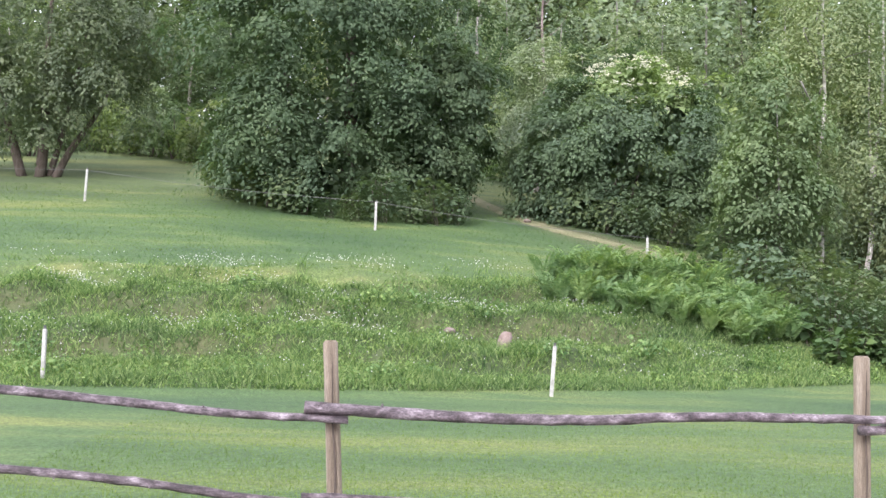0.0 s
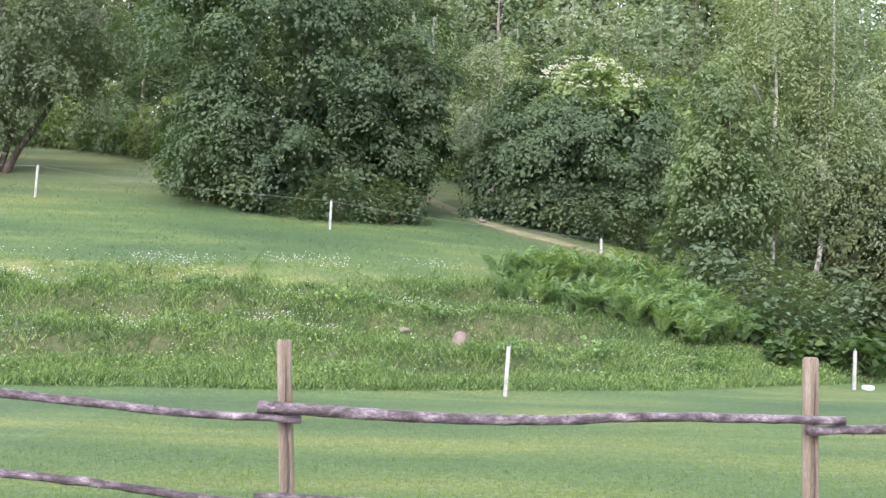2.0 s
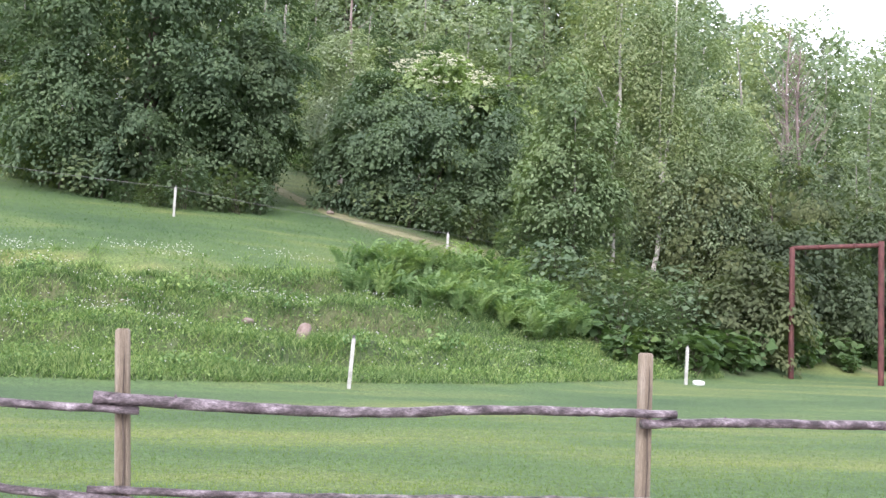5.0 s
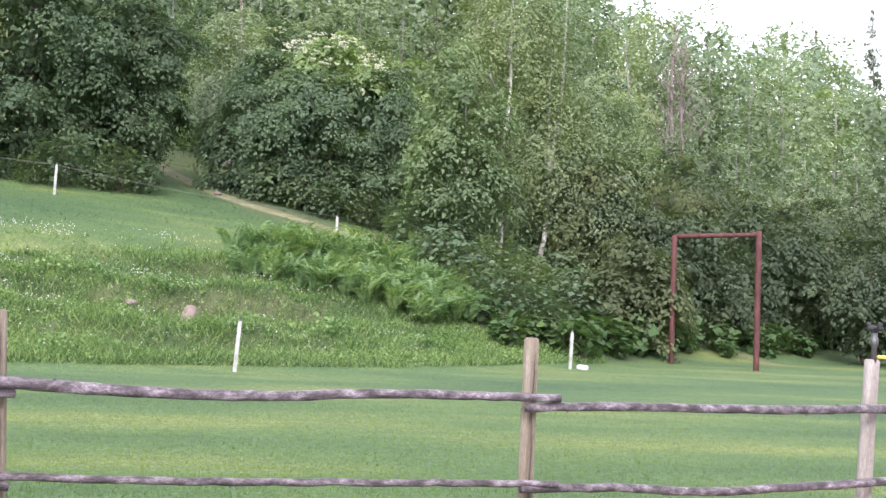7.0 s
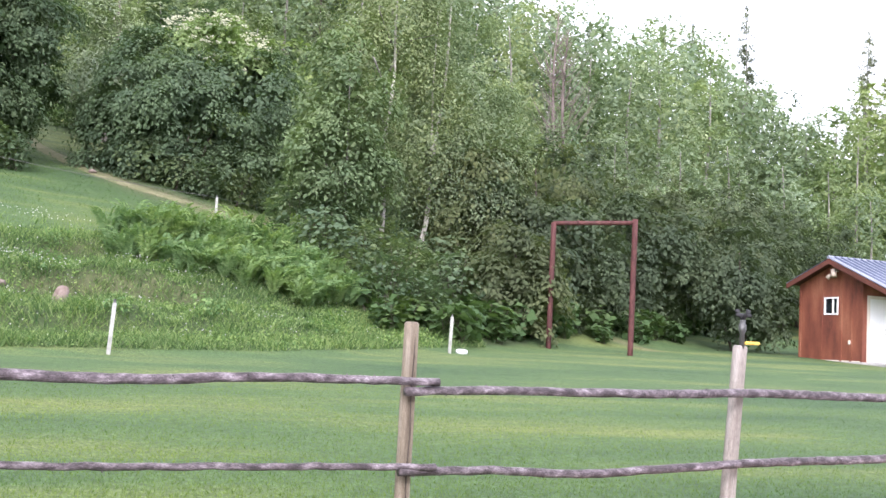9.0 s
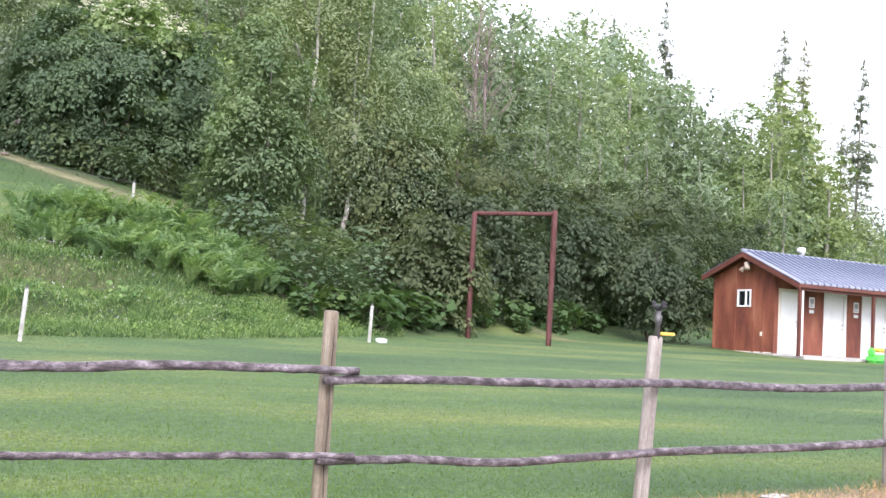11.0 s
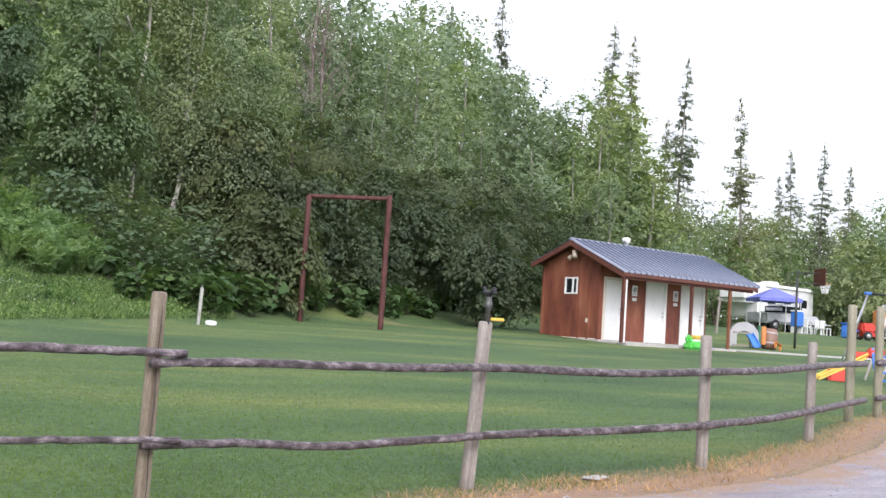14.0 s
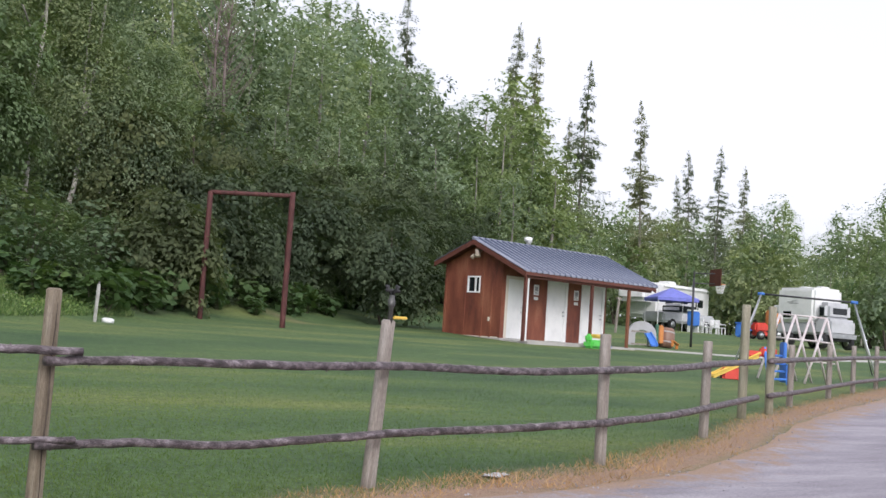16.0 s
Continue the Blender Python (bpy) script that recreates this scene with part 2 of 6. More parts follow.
def box(bm, x0, x1, y0, y1, z0, z1, bevel=0.0):
    r = bmesh.ops.create_cube(bm, size=1)
    bmesh.ops.scale(bm, verts=r["verts"], vec=(x1 - x0, y1 - y0, z1 - z0))
    bmesh.ops.translate(bm, verts=r["verts"], vec=((x0 + x1) / 2, (y0 + y1) / 2, (z0 + z1) / 2))
    if bevel:
        es = list({e for v in r["verts"] for e in v.link_edges})
        bmesh.ops.bevel(bm, geom=es, offset=bevel, segments=2, affect="EDGES", clamp_overlap=True)
    return bm


def a_box(*a, bevel=0.0):
    return box(bmesh.new(), *a, bevel=bevel)


def tube(bm, pts, radii, sides=10, rough=0.0, caps=True):
    """A bent round bar through pts, with its own radius at each point."""
    pts = [Vector(p) for p in pts]
    rings = []
    side = None
    for i, p in enumerate(pts):
        d = (pts[min(i + 1, len(pts) - 1)] - pts[max(i - 1, 0)]).normalized()
        if side is None:
            side = d.orthogonal().normalized()
        side = (side - d * side.dot(d)).normalized()
        up = d.cross(side)
        ring = []
        for k in range(sides):
            a = 2 * math.pi * k / sides
            r = radii[i] * (1 + rough * (RNG.random() - 0.5))
            ring.append(bm.verts.new(p + side * math.cos(a) * r + up * math.sin(a) * r))
        rings.append(ring)
    for a, b in zip(rings, rings[1:]):
        for k in range(sides):
            bm.faces.new((a[k], a[(k + 1) % sides], b[(k + 1) % sides], b[k]))
    if caps:
        bm.faces.new(list(reversed(rings[0])))
        bm.faces.new(rings[-1])
    return bm


def spline(pts, n):
    """n points on a smooth line through pts."""
    pts = np.array(pts, float)
    k = len(pts)
    s = np.concatenate([[0], np.cumsum(np.linalg.norm(np.diff(pts, axis=0), axis=1))])
    out = []
    tang = np.gradient(pts, s, axis=0) if k > 2 else np.repeat((pts[1:] - pts[:1]) / s[-1], k, axis=0)
    for u in np.linspace(0, s[-1], n):
        i = min(max(int(np.searchsorted(s, u, side="right")) - 1, 0), k - 2)
        h = s[i + 1] - s[i]
        w = (u - s[i]) / h
        out.append((2 * w**3 - 3 * w**2 + 1) * pts[i] + (w**3 - 2 * w**2 + w) * h * tang[i]
                   + (-2 * w**3 + 3 * w**2) * pts[i + 1] + (w**3 - w**2) * h * tang[i + 1])
    return np.array(out)


# ---- the lie of the land ----
TOE_X = (-60, -8, -1, 5, 10, 13.5, 24, 40, 80, 160)
TOE_Y = (20, 21.4, 22.3, 24.3, 28, 30.4, 37, 47, 72, 120)
FENCE = ((-40, 5.6), (-3.75, 6.3), (-0.66, 6.42), (2.42, 6.65), (5.25, 7.38), (8.6, 8.1), (12.2, 9.69), (15.4, 11.5), (19.09, 13.18), (29.26, 17.53), (60, 31), (140, 66))
FENCE_X, FENCE_Y = [p[0] for p in FENCE], [p[1] for p in FENCE]


def rise(x, y):
    """How far a place lies behind the foot of the bank."""
    return y - np.interp(x, TOE_X, TOE_Y)


def land(x, y):
    """Height of the ground; arrays or numbers."""
    x, y = np.asarray(x, float), np.asarray(y, float)
    z = 0.1 + 0.056 * np.clip(np.minimum(y, 45) - 7.2, 0, None) + 0.03 * np.clip(np.minimum(y, 90) - 45, 0, None)
    s = rise(x, y)
    h = np.interp(s, (-2.6, -2, 0, 2, 6, 17.6, 30, 60, 110, 200), (0, 0.06, 0.45, 1.05, 2.4, 5.2, 8.2, 15, 22, 26))
    k = np.interp(x, (10, 30, 60, 110), (1, 0.8, 0.5, 0.25))
    return z + h * k + 0.025 * np.clip(np.minimum(x, 53) - 38, 0, None)


def bumps(x, y):
    """Terraces with steep little scarps, and hummocks, on the bank."""
    s = rise(x, y) + 0.45 * np.sin(x * 0.31) + 0.3 * np.sin(x * 0.9 + 1) + 0.12 * np.sin(x * 2.3)
    on = np.clip((s + 1.2) / 1.5, 0, 1) * np.clip((5.9 - s) / 1.2, 0, 1) * np.clip((9 - x) / 5, 0, 1)
    w = s * 2.6 + 0.15 * x
    step = np.sin(w + 0.8 * np.sin(w)) * (0.75 + 0.25 * np.sin(x * 0.6))
    lump = np.sin(x * 1.9 + s * 2.2) * np.sin(s * 2.6 - x * 0.7) + 0.8 * np.sin(x * 4.3 - s * 3.3 + np.sin(s * 2)) * np.sin(s * 5.1 + x)
    return on * (0.26 * step + 0.12 * lump)


def at(x, y, sink=0.0):
    return (x, y, float(land(x, y) + bumps(x, y)) - sink)


def spot(heading, d):
    """A place on the ground, by its bearing from the road and its distance."""
    h = radians(heading)
    return d * math.sin(h), d * math.cos(h)


def axis(fine0, fine1, step, lo, hi):
    a = list(np.arange(fine0, fine1 + step / 2, step))
    s, v = step, fine0
    left = []
    while v > lo:
        s *= 1.16
        v -= s
        left.append(v)
    s, v = step, fine1
    right = []
    while v < hi:
        s *= 1.16
        v += s
        right.append(v)
    return np.array(left[::-1] + a + right)


gx, gy = axis(-14, 34, 0.34, -3500, 3500), axis(4.6, 44, 0.3, -3500, 3500)
GX, GY = np.meshgrid(gx, gy)
GZ = land(GX, GY) + bumps(GX, GY)
nx, ny = len(gx), len(gy)
idx = np.arange(nx * ny).reshape(ny, nx)
quads = np.stack([idx[:-1, :-1], idx[:-1, 1:], idx[1:, 1:], idx[1:, :-1]], -1).reshape(-1, 4)
ground_me = mesh_from("ground", np.stack([GX, GY, GZ], -1).reshape(-1, 3), quads, M_GROUND, True)
off = GY - np.interp(GX, FENCE_X, FENCE_Y)
sr = rise(GX, GY)
dry = np.clip(1.5 - np.abs(off + 0.4) / 0.4, 0, 1) * (GX > 3.5)
dry = np.maximum(dry, 0.09 * np.clip((sr - 14) / 4, 0, 1) * (GX < 12))
trail_y = np.interp(GX, (0.6, 1.6, 3.8, 5.9, 8.2, 11), (43, 40.2, 36.6, 35.2, 35.6, 37))
dry = np.maximum(dry, 0.3 * np.exp(-((GY - trail_y) / 1.1) ** 2) * (GX > 0.4) * (GX < 11))
bank_slope = (land(GX, GY + 0.12) + bumps(GX, GY + 0.12) - land(GX, GY - 0.12) - bumps(GX, GY - 0.12)) / 0.24
dry = np.maximum(dry, 0.12 * np.clip((bank_slope - 0.95) / 0.3, 0, 1) * (sr < 7) * (sr > 0) * (GX < 9))
lane = np.interp(GY, (29.4, 31, 33, 36), (20.6, 19.6, 18.6, 18.3))
dry = np.maximum(dry, 0.35 * np.exp(-((GX - lane) / 0.4) ** 2) * (GY > 31.2) * (GY < 36))
layer = ground_me.attributes.new("dry", "FLOAT", "POINT")
layer.data.foreach_set("value", dry.ravel().astype(np.float32))
layer = ground_me.attributes.new("bank_dark", "FLOAT", "POINT")
layer.data.foreach_set("value", (0.8 * np.clip((sr + 1.9) / 0.4, 0, 1) * np.clip((5.3 - sr) / 0.8, 0, 1) * (GX < 14)).ravel().astype(np.float32))
tagged(new("ground", ground_me), "mown green lawn rising into a rough grassy hillside", "ground", kind="structure")


def strip(name, line, offsets, material, lift=0.02, ragged=0.03, inward=0.0):
    """A sheet along a line of the plan, laid on the ground."""
    line = spline(line, 160)
    d = np.gradient(line, axis=0)
    d /= np.linalg.norm(d, axis=1)[:, None]
    nrm = np.stack([-d[:, 1], d[:, 0]], -1)
    P = line[:, None, :] + nrm[:, None, :] * np.array(offsets)[None, :, None]
    P = P + np.where(np.arange(len(offsets))[None, :, None] == len(offsets) - 1, ragged, 0) * (np.sin(np.arange(160) * 2.7) + np.sin(np.arange(160) * 0.9))[:, None, None] * nrm[:, None, :]
    P[:, -2:] += (inward * np.clip((13 - line[:, 0]) / 4, 0, 1))[:, None, None] * nrm[:, None, :]
    z = land(P[..., 0], P[..., 1]) + bumps(P[..., 0], P[..., 1]) + lift
    z[:, -1] -= lift + 0.03
    z[:, 0] -= lift + 0.03
    k = len(offsets)
    ids = np.arange(160 * k).reshape(160, k)
    q = np.stack([ids[:-1, :-1], ids[1:, :-1], ids[1:, 1:], ids[:-1, 1:]], -1).reshape(-1, 4)
    return new(name, mesh_from(name, np.concatenate([P, z[..., None]], -1).reshape(-1, 3), q, material, True))


road = strip("road", FENCE, (-14, -9, -6, -4, -2.6, -1.75, -1.3, -0.9, -0.55), M_GRAVEL, 0.03, 0.05, 0.12)
layer = road.data.attributes.new("edge", "FLOAT", "POINT")
layer.data.foreach_set("value", np.tile(np.array((0, 0, 0, 0, 0, 0.12, 0.34, 0.48, 0.7), np.float32), 160) * np.repeat(np.interp(np.linspace(0, 1, 160), (0, 1), (0.85, 1.1)), 9).astype(np.float32))
tagged(road, "grey packed gravel road beside the fence", "road", kind="structure")
trail = strip("trail", ((0.6, 43), (1.6, 40.2), (3.8, 36.6), (5.9, 35.2), (8.2, 35.6), (11, 37)), (-0.42, -0.25, 0, 0.25, 0.42), M_TRAIL, 0.03)
tagged(trail, "narrow worn earth trail along the hillside", "path", kind="structure")

# ---- foliage ----
def unit(v):
    return v / (np.linalg.norm(v, axis=-1, keepdims=True) + 1e-9)


def leaf_mesh(name, pos, nrm, size, material, aspect=0.6, along=None):
    """Folded leaves at pos, facing nrm."""
    n = len(pos)
    a = RNG.normal(size=(n, 3)) if along is None else along
    t = unit(np.cross(nrm, np.cross(a, nrm)))
    b = np.cross(nrm, t)
    s = size[:, None]
    v = np.stack([pos - t * s * 0.5, pos + b * s * aspect * 0.5 + nrm * s * 0.13 - t * s * 0.08, pos + t * s * 0.55, pos - b * s * aspect * 0.5 + nrm * s * 0.13 - t * s * 0.08], 1)
    return mesh_from(name, v.reshape(-1, 3), np.arange(4 * n).reshape(n, 4), material)


def sprays(clumps, n, leaf, pad=0.45, per=60, droop=0.3, flat=0.16, inner=0.3, cover=0.8, core=1.0, bough=0.36):
    """Leaf places, facings, directions and sizes: a crown of rounded clumps (x, y, z, rx, ry, rz) carries boughs,
    a bough carries shallow leafy pads; shaded leaves close the crown inside."""
    c = np.array(clumps, float)
    area = (c[:, 3] * c[:, 4] + c[:, 3] * c[:, 5] + c[:, 4] * c[:, 5]) / 3
    radius = np.clip(bough * c[:, 3:].mean(1), 0.28, 1.15)
    nb = max(10, int(cover * np.sum(4 * area / radius ** 2)))
    weight = area / radius ** 2
    which = RNG.choice(len(c), 3 * nb, p=weight / weight.sum())
    d = unit(RNG.normal(size=(3 * nb, 3)) + np.array([0, 0, 0.1]))
    centre = c[which, :3] + d * c[which, 3:] * (0.86 + 0.13 * RNG.normal(size=3 * nb) - inner * RNG.random(3 * nb) ** 3)[:, None]
    depth = np.min(np.linalg.norm((centre[:, None] - c[None, :, :3]) / c[None, :, 3:], axis=-1), axis=1)
    ok = np.nonzero(depth > 0.6)[0][:nb]
    hub, hd, hr = centre[ok], d[ok], radius[which[ok]] * (0.55 + 0.75 * RNG.random(len(ok)))
    k = max(6, n // per)
    pick = RNG.choice(len(ok), k, p=hr ** 2 / np.sum(hr ** 2))
    e = unit(RNG.normal(size=(k, 3)) * 0.75 + hd[pick] * 0.6 + np.array([0, 0, 0.4]))
    centre = hub[pick] + e * hr[pick][:, None] * np.array([1.1, 1.1, 0.75]) * RNG.uniform(0.55, 1.05, (k, 1))
    d = unit(e + hd[pick] * 0.5)
    face = unit(d * np.array([0.75, 0.75, 0.5]) + np.array([0, 0, 0.62]) + RNG.normal(size=(k, 3)) * 0.16)
    out = unit(d * np.array([1, 1, 0.25]) + RNG.normal(size=(k, 3)) * 0.35)
    ax = unit(out - face * np.sum(out * face, -1, keepdims=True))
    bx = np.cross(face, ax)
    R = pad * (0.6 + 0.75 * RNG.random(k))
    rep = lambda v: np.repeat(v, per, 0)
    m = k * per
    u, v = RNG.normal(size=m) * 0.62, RNG.normal(size=m) * 0.46
    Rr = rep(R)
    pos = rep(centre) + rep(ax) * (u * Rr)[:, None] + rep(bx) * (v * Rr)[:, None] + rep(face) * (RNG.normal(size=m) * flat * Rr)[:, None]
    pos[:, 2] -= droop * Rr * (np.clip(u + 0.3, 0, 3) ** 2 * 0.7 + v * v)
    nrm = unit(rep(face) + rep(ax) * (0.45 * u)[:, None] + rep(bx) * (0.5 * v)[:, None] + RNG.normal(size=(m, 3)) * 0.27)
    along = rep(ax) + RNG.normal(size=(m, 3)) * 0.6 - np.array([0, 0, 0.3])
    size = leaf * (0.6 + 0.8 * RNG.random(m))
    fill = [np.empty((0, 3))]
    for q in c:
        j = int(4.2 * (q[3] * q[4] + q[3] * q[5] + q[4] * q[5]) / 3 * 4 * 0.4 * core / (leaf * 2.1) ** 2) + 3
        fill.append(q[:3] + unit(RNG.normal(size=(j, 3))) * q[3:] * RNG.uniform(0.4, 0.7, (j, 1)))
    fill = np.concatenate(fill)
    j = len(fill)
    return (np.concatenate([pos, fill]), np.concatenate([nrm, unit(RNG.normal(size=(j, 3)))]),
            np.concatenate([along, RNG.normal(size=(j, 3))]), np.concatenate([size, leaf * RNG.uniform(1.3, 2.5, j)]))


def crown_part(parent, name, clumps, n, leaf, material, label="", aspect=0.6, floor=None, **k):
    pos, nrm, along, size = sprays(clumps, n, leaf, **k)
    if floor is not None:
        keep = pos[:, 2] > floor
        pos, nrm, along, size = pos[keep], nrm[keep], along[keep], size[keep]
    ob = new(name, leaf_mesh(name, pos, nrm, size, material, aspect, along))
    ob.parent = parent
    if label:
        ob["label"] = label
    return ob


def bole(parent, name, lines, material, label="", sides=8):
    """Trunk or limbs: lines of (points, first radius, last radius) in one mesh."""
    bm = bmesh.new()
    for pts, r0, r1 in lines:
        p = spline(pts, max(5, 3 * len(pts)))
        k = len(p)
        tube(bm, p, [r0 + (r1 - r0) * i / (k - 1) for i in range(k)], sides, 0.15)
    return part(name, bm, material, parent, label, True)


def limbs_to(clumps, base, share=0.75):
    out = []
    for c in clumps:
        b = (base[0] + RNG.normal() * 0.1, base[1] + RNG.normal() * 0.1, base[2])
        mid = ((b[0] + c[0] * 0.5) * 0.75, (b[1] + c[1] * 0.5) * 0.75, b[2] + (c[2] - b[2]) * 0.55)
        out.append(((b, mid, (c[0] * share + b[0] * (1 - share), c[1] * share + b[1] * (1 - share), c[2] + 0.2 * c[5])), 0.09, 0.02))
    return out

# ---- hillside trees that stand apart ----
def leafy_tree(name, label, x, y, clumps, n, leaf, leaves, bark, trunk, category="tree", crown="crown", **k):
    t = thing(name, label, category, pose(*at(x, y, 0.05)))
    bole(t, "trunk", trunk, bark)
    crown_part(t, crown, clumps, n, leaf, leaves, **k)
    return t


leafy_tree("maple_tree", "grey-green leafy tree with several dark stems on the slope", -15.0, 42.0,
           [(0, 0, 6.5, 4.0, 3.6, 4.6), (-1.5, -0.5, 3.4, 3.3, 2.6, 2.2), (2.2, -0.6, 3.9, 2.3, 2.2, 1.9), (2.4, 0.4, 5.9, 2.2, 2.2, 2.2), (0.4, -1.2, 2.4, 1.9, 1.4, 1.1), (-3.4, -1, 2.2, 1.8, 1.5, 1.4)],
           46000, 0.13, M_LEAF_MAPLE, M_BARK,
           [(((-0.5, 0, -0.2), (-0.9, 0, 1.2), (-1.6, 0, 3.5), (-1.8, 0, 6.5)), 0.2, 0.04), (((0.1, 0, -0.2), (0.2, 0, 1.5), (0.1, 0.1, 4), (0.2, 0, 8)), 0.22, 0.04),
            (((0.6, 0, -0.2), (1.1, 0, 0.9), (1.9, 0.1, 2.2), (2.8, 0.2, 4)), 0.17, 0.03), (((0.3, 0.2, -0.2), (0.7, 0.2, 1.3), (1.1, 0.2, 3.2), (1.5, 0.3, 6)), 0.14, 0.03)], pad=0.42, per=52, droop=0.6)

leafy_tree("broad_maple", "large dense dark-green tree with foliage down to the grass", -3.3, 38.0,
           [(0.1, 0, 8.0, 3.3, 3.1, 4.4), (-0.8, -0.6, 4.8, 3.8, 3.2, 2.9), (1.4, -0.7, 4.6, 3.2, 3.0, 2.9), (-2.3, -1.2, 2.4, 2.0, 1.7, 1.7), (0.2, -1.4, 2.5, 2.6, 1.7, 1.7), (2.4, -0.8, 2.6, 2.1, 1.8, 1.7), (-3.0, -0.4, 5.6, 1.7, 1.8, 1.9), (-2.6, -1.0, 1.2, 1.9, 1.5, 1.3), (-0.4, -1.5, 1.2, 2.2, 1.4, 1.2), (2.0, -1.1, 1.2, 2.2, 1.4, 1.2)],
           86000, 0.132, M_LEAF_DARK, M_BARK,
           [(((0, 0, -0.3), (0.1, 0, 2.5), (0, 0.1, 6), (0, 0, 11)), 0.3, 0.05), (((0.3, 0, -0.2), (1, 0, 2), (2, 0.2, 4.5)), 0.16, 0.04), (((-0.3, 0, -0.2), (-1.2, 0, 2), (-2.4, 0.2, 5)), 0.16, 0.04)], pad=0.42, per=56, floor=-0.3, bough=0.3)

leafy_tree("round_maple", "smaller dark-green round tree joined to its larger neighbour", 0.1, 38.0,
           [(0, 0, 3.4, 1.75, 1.7, 2.1), (-0.6, -0.5, 1.8, 1.4, 1.3, 1.5), (0.45, 0.0, 2.7, 1.25, 1.3, 1.4)],
           30000, 0.118, M_LEAF_DARK, M_BARK, [(((0, 0, -0.3), (0.1, 0, 1.5), (0, 0, 4)), 0.14, 0.03)], pad=0.38, per=52, floor=-0.3)

leafy_tree("broad_shrub", "wide dense dark-green shrub beside the trail", 5.9, 39.2,
           [(-1.3, 0, 2.9, 2.0, 1.8, 2.1), (1.3, 0, 2.7, 2.2, 1.9, 2.1), (0, -0.6, 1.8, 2.6, 1.7, 1.8), (-2.0, -0.3, 1.7, 1.4, 1.3, 1.6), (2.9, -0.2, 1.9, 1.4, 1.3, 1.7), (0.1, 0.2, 3.3, 1.8, 1.5, 1.3), (-1.0, -0.8, 0.7, 1.7, 1.1, 0.9), (1.6, -0.8, 0.6, 2.0, 1.1, 0.9)],
           60000, 0.122, M_LEAF_SHRUB, M_BARK, limbs_to([(-1.2, 0, 2.6, 1, 1, 1), (1.2, 0, 2.4, 1, 1, 1), (0, 0.4, 3.3, 1, 1, 1)], (0, 0, -0.2)), "shrub", pad=0.38, per=54, floor=-0.6)

elder = leafy_tree("elder_bush", "flowering elder bush with cream blossom heads", 6.6, 40.6,
                   [(0, 0, 4.5, 1.6, 1.4, 1.35), (-1.0, -0.2, 4.1, 1.2, 1.1, 1.0), (1.0, -0.2, 4.1, 1.1, 1.1, 1.0), (0.2, 0, 2.4, 1.7, 1.4, 1.7)],
                   17000, 0.16, M_LEAF_ELDER, M_BARK, limbs_to([(-0.9, 0, 2.8, 1, 1, 1), (1, 0, 2.9, 1, 1, 1), (0, 0, 3.6, 1, 1, 1)], (0, 0, -0.2)), "bush", pad=0.34, per=30)
bm = bmesh.new()
for i in range(110):
    a, e = RNG.uniform(0, 2 * math.pi), RNG.uniform(0.05, 1.25) if i % 3 else RNG.uniform(-0.4, 0.4)
    p = Vector((2.15 * math.cos(a) * math.cos(e), 1.9 * math.sin(a) * math.cos(e), 4.5 + 1.62 * math.sin(e)))
    w = RNG.uniform(0.05, 0.11)
    for j in range(11):
        q = p + Vector((RNG.normal() * w, RNG.normal() * w, RNG.normal() * 0.02))
        bmesh.ops.create_icosphere(bm, subdivisions=1, radius=RNG.uniform(0.022, 0.045), matrix=Matrix.Translation(q) @ Matrix.Diagonal((1, 1, 0.5, 1)))
tagged(part("blossom", bm, M_FLOWER, elder, "flat cream-white flower heads"), kind="stuff")

leafy_tree("willow_bush", "upright pale-green willow bush", 3.6, 45.5,
           [(0, 0, 3.3, 1.2, 1.1, 2.6), (-0.6, 0, 2.6, 0.9, 0.9, 2.2), (0.7, 0, 2.7, 0.9, 0.9, 2.2)], 14000, 0.17, M_LEAF_WILLOW, M_GREYBARK,
           limbs_to([(0, 0, 3.5, 1, 1, 1), (-0.6, 0, 2.8, 1, 1, 1), (0.7, 0, 2.8, 1, 1, 1)], (0, 0, -0.2)), "bush", pad=0.4, per=44, flat=0.5, aspect=0.3)

# birches on the end of the bank
birch = thing("birch_tree", "slender white-barked birch with airy drooping leaves", "tree", pose(*at(11.1, 34.2, 0.05)), "birches on the bank")
bole(birch, "trunk", [(((0, 0, -0.2), (0.12, 0, 1.6), (0.02, 0, 3.2), (0.25, 0, 6), (0.2, 0, 8.2), (0.32, 0, 10.6)), 0.085, 0.03)], M_PALEBARK, "peeling white birch trunk")
bole(birch, "limb", [(((0.1, 0, 2.5 + i * 0.9), (RNG.normal() * 0.5, RNG.normal() * 0.5, 3.4 + i * 0.9), (RNG.normal() * 1.1, RNG.normal() * 1.1, 3.6 + i * 0.9)), 0.035, 0.008) for i in range(8)], M_GREYBARK)
crown_part(birch, "crown", [(0.2, 0.40, 8.8, 1.5, 1.4, 2.1), (0, 0.60, 6.2, 2.0, 1.6, 2.0), (1.2, 0.20, 4.2, 1.6, 1.5, 1.8), (-1.1, 0.20, 4.0, 1.5, 1.4, 1.7), (-0.9, -0.2, 6.6, 0.8, 0.7, 1.3), (1.1, -0.2, 7.2, 0.7, 0.6, 1.2), (-0.6, -0.4, 5.0, 0.5, 0.4, 0.8), (0.8, -0.4, 8.8, 0.5, 0.4, 0.9), (0.5, -0.4, 2.8, 0.7, 0.4, 0.7)], 30000, 0.095, M_LEAF_SILVER, pad=0.36, per=26, droop=1.3, flat=0.45, inner=0.5, core=0.35)
birch2 = thing("birch_tree", "birch with a leaning pale trunk bent near its foot", "tree", pose(*at(12.2, 34.4, 0.05)), "birches on the bank")
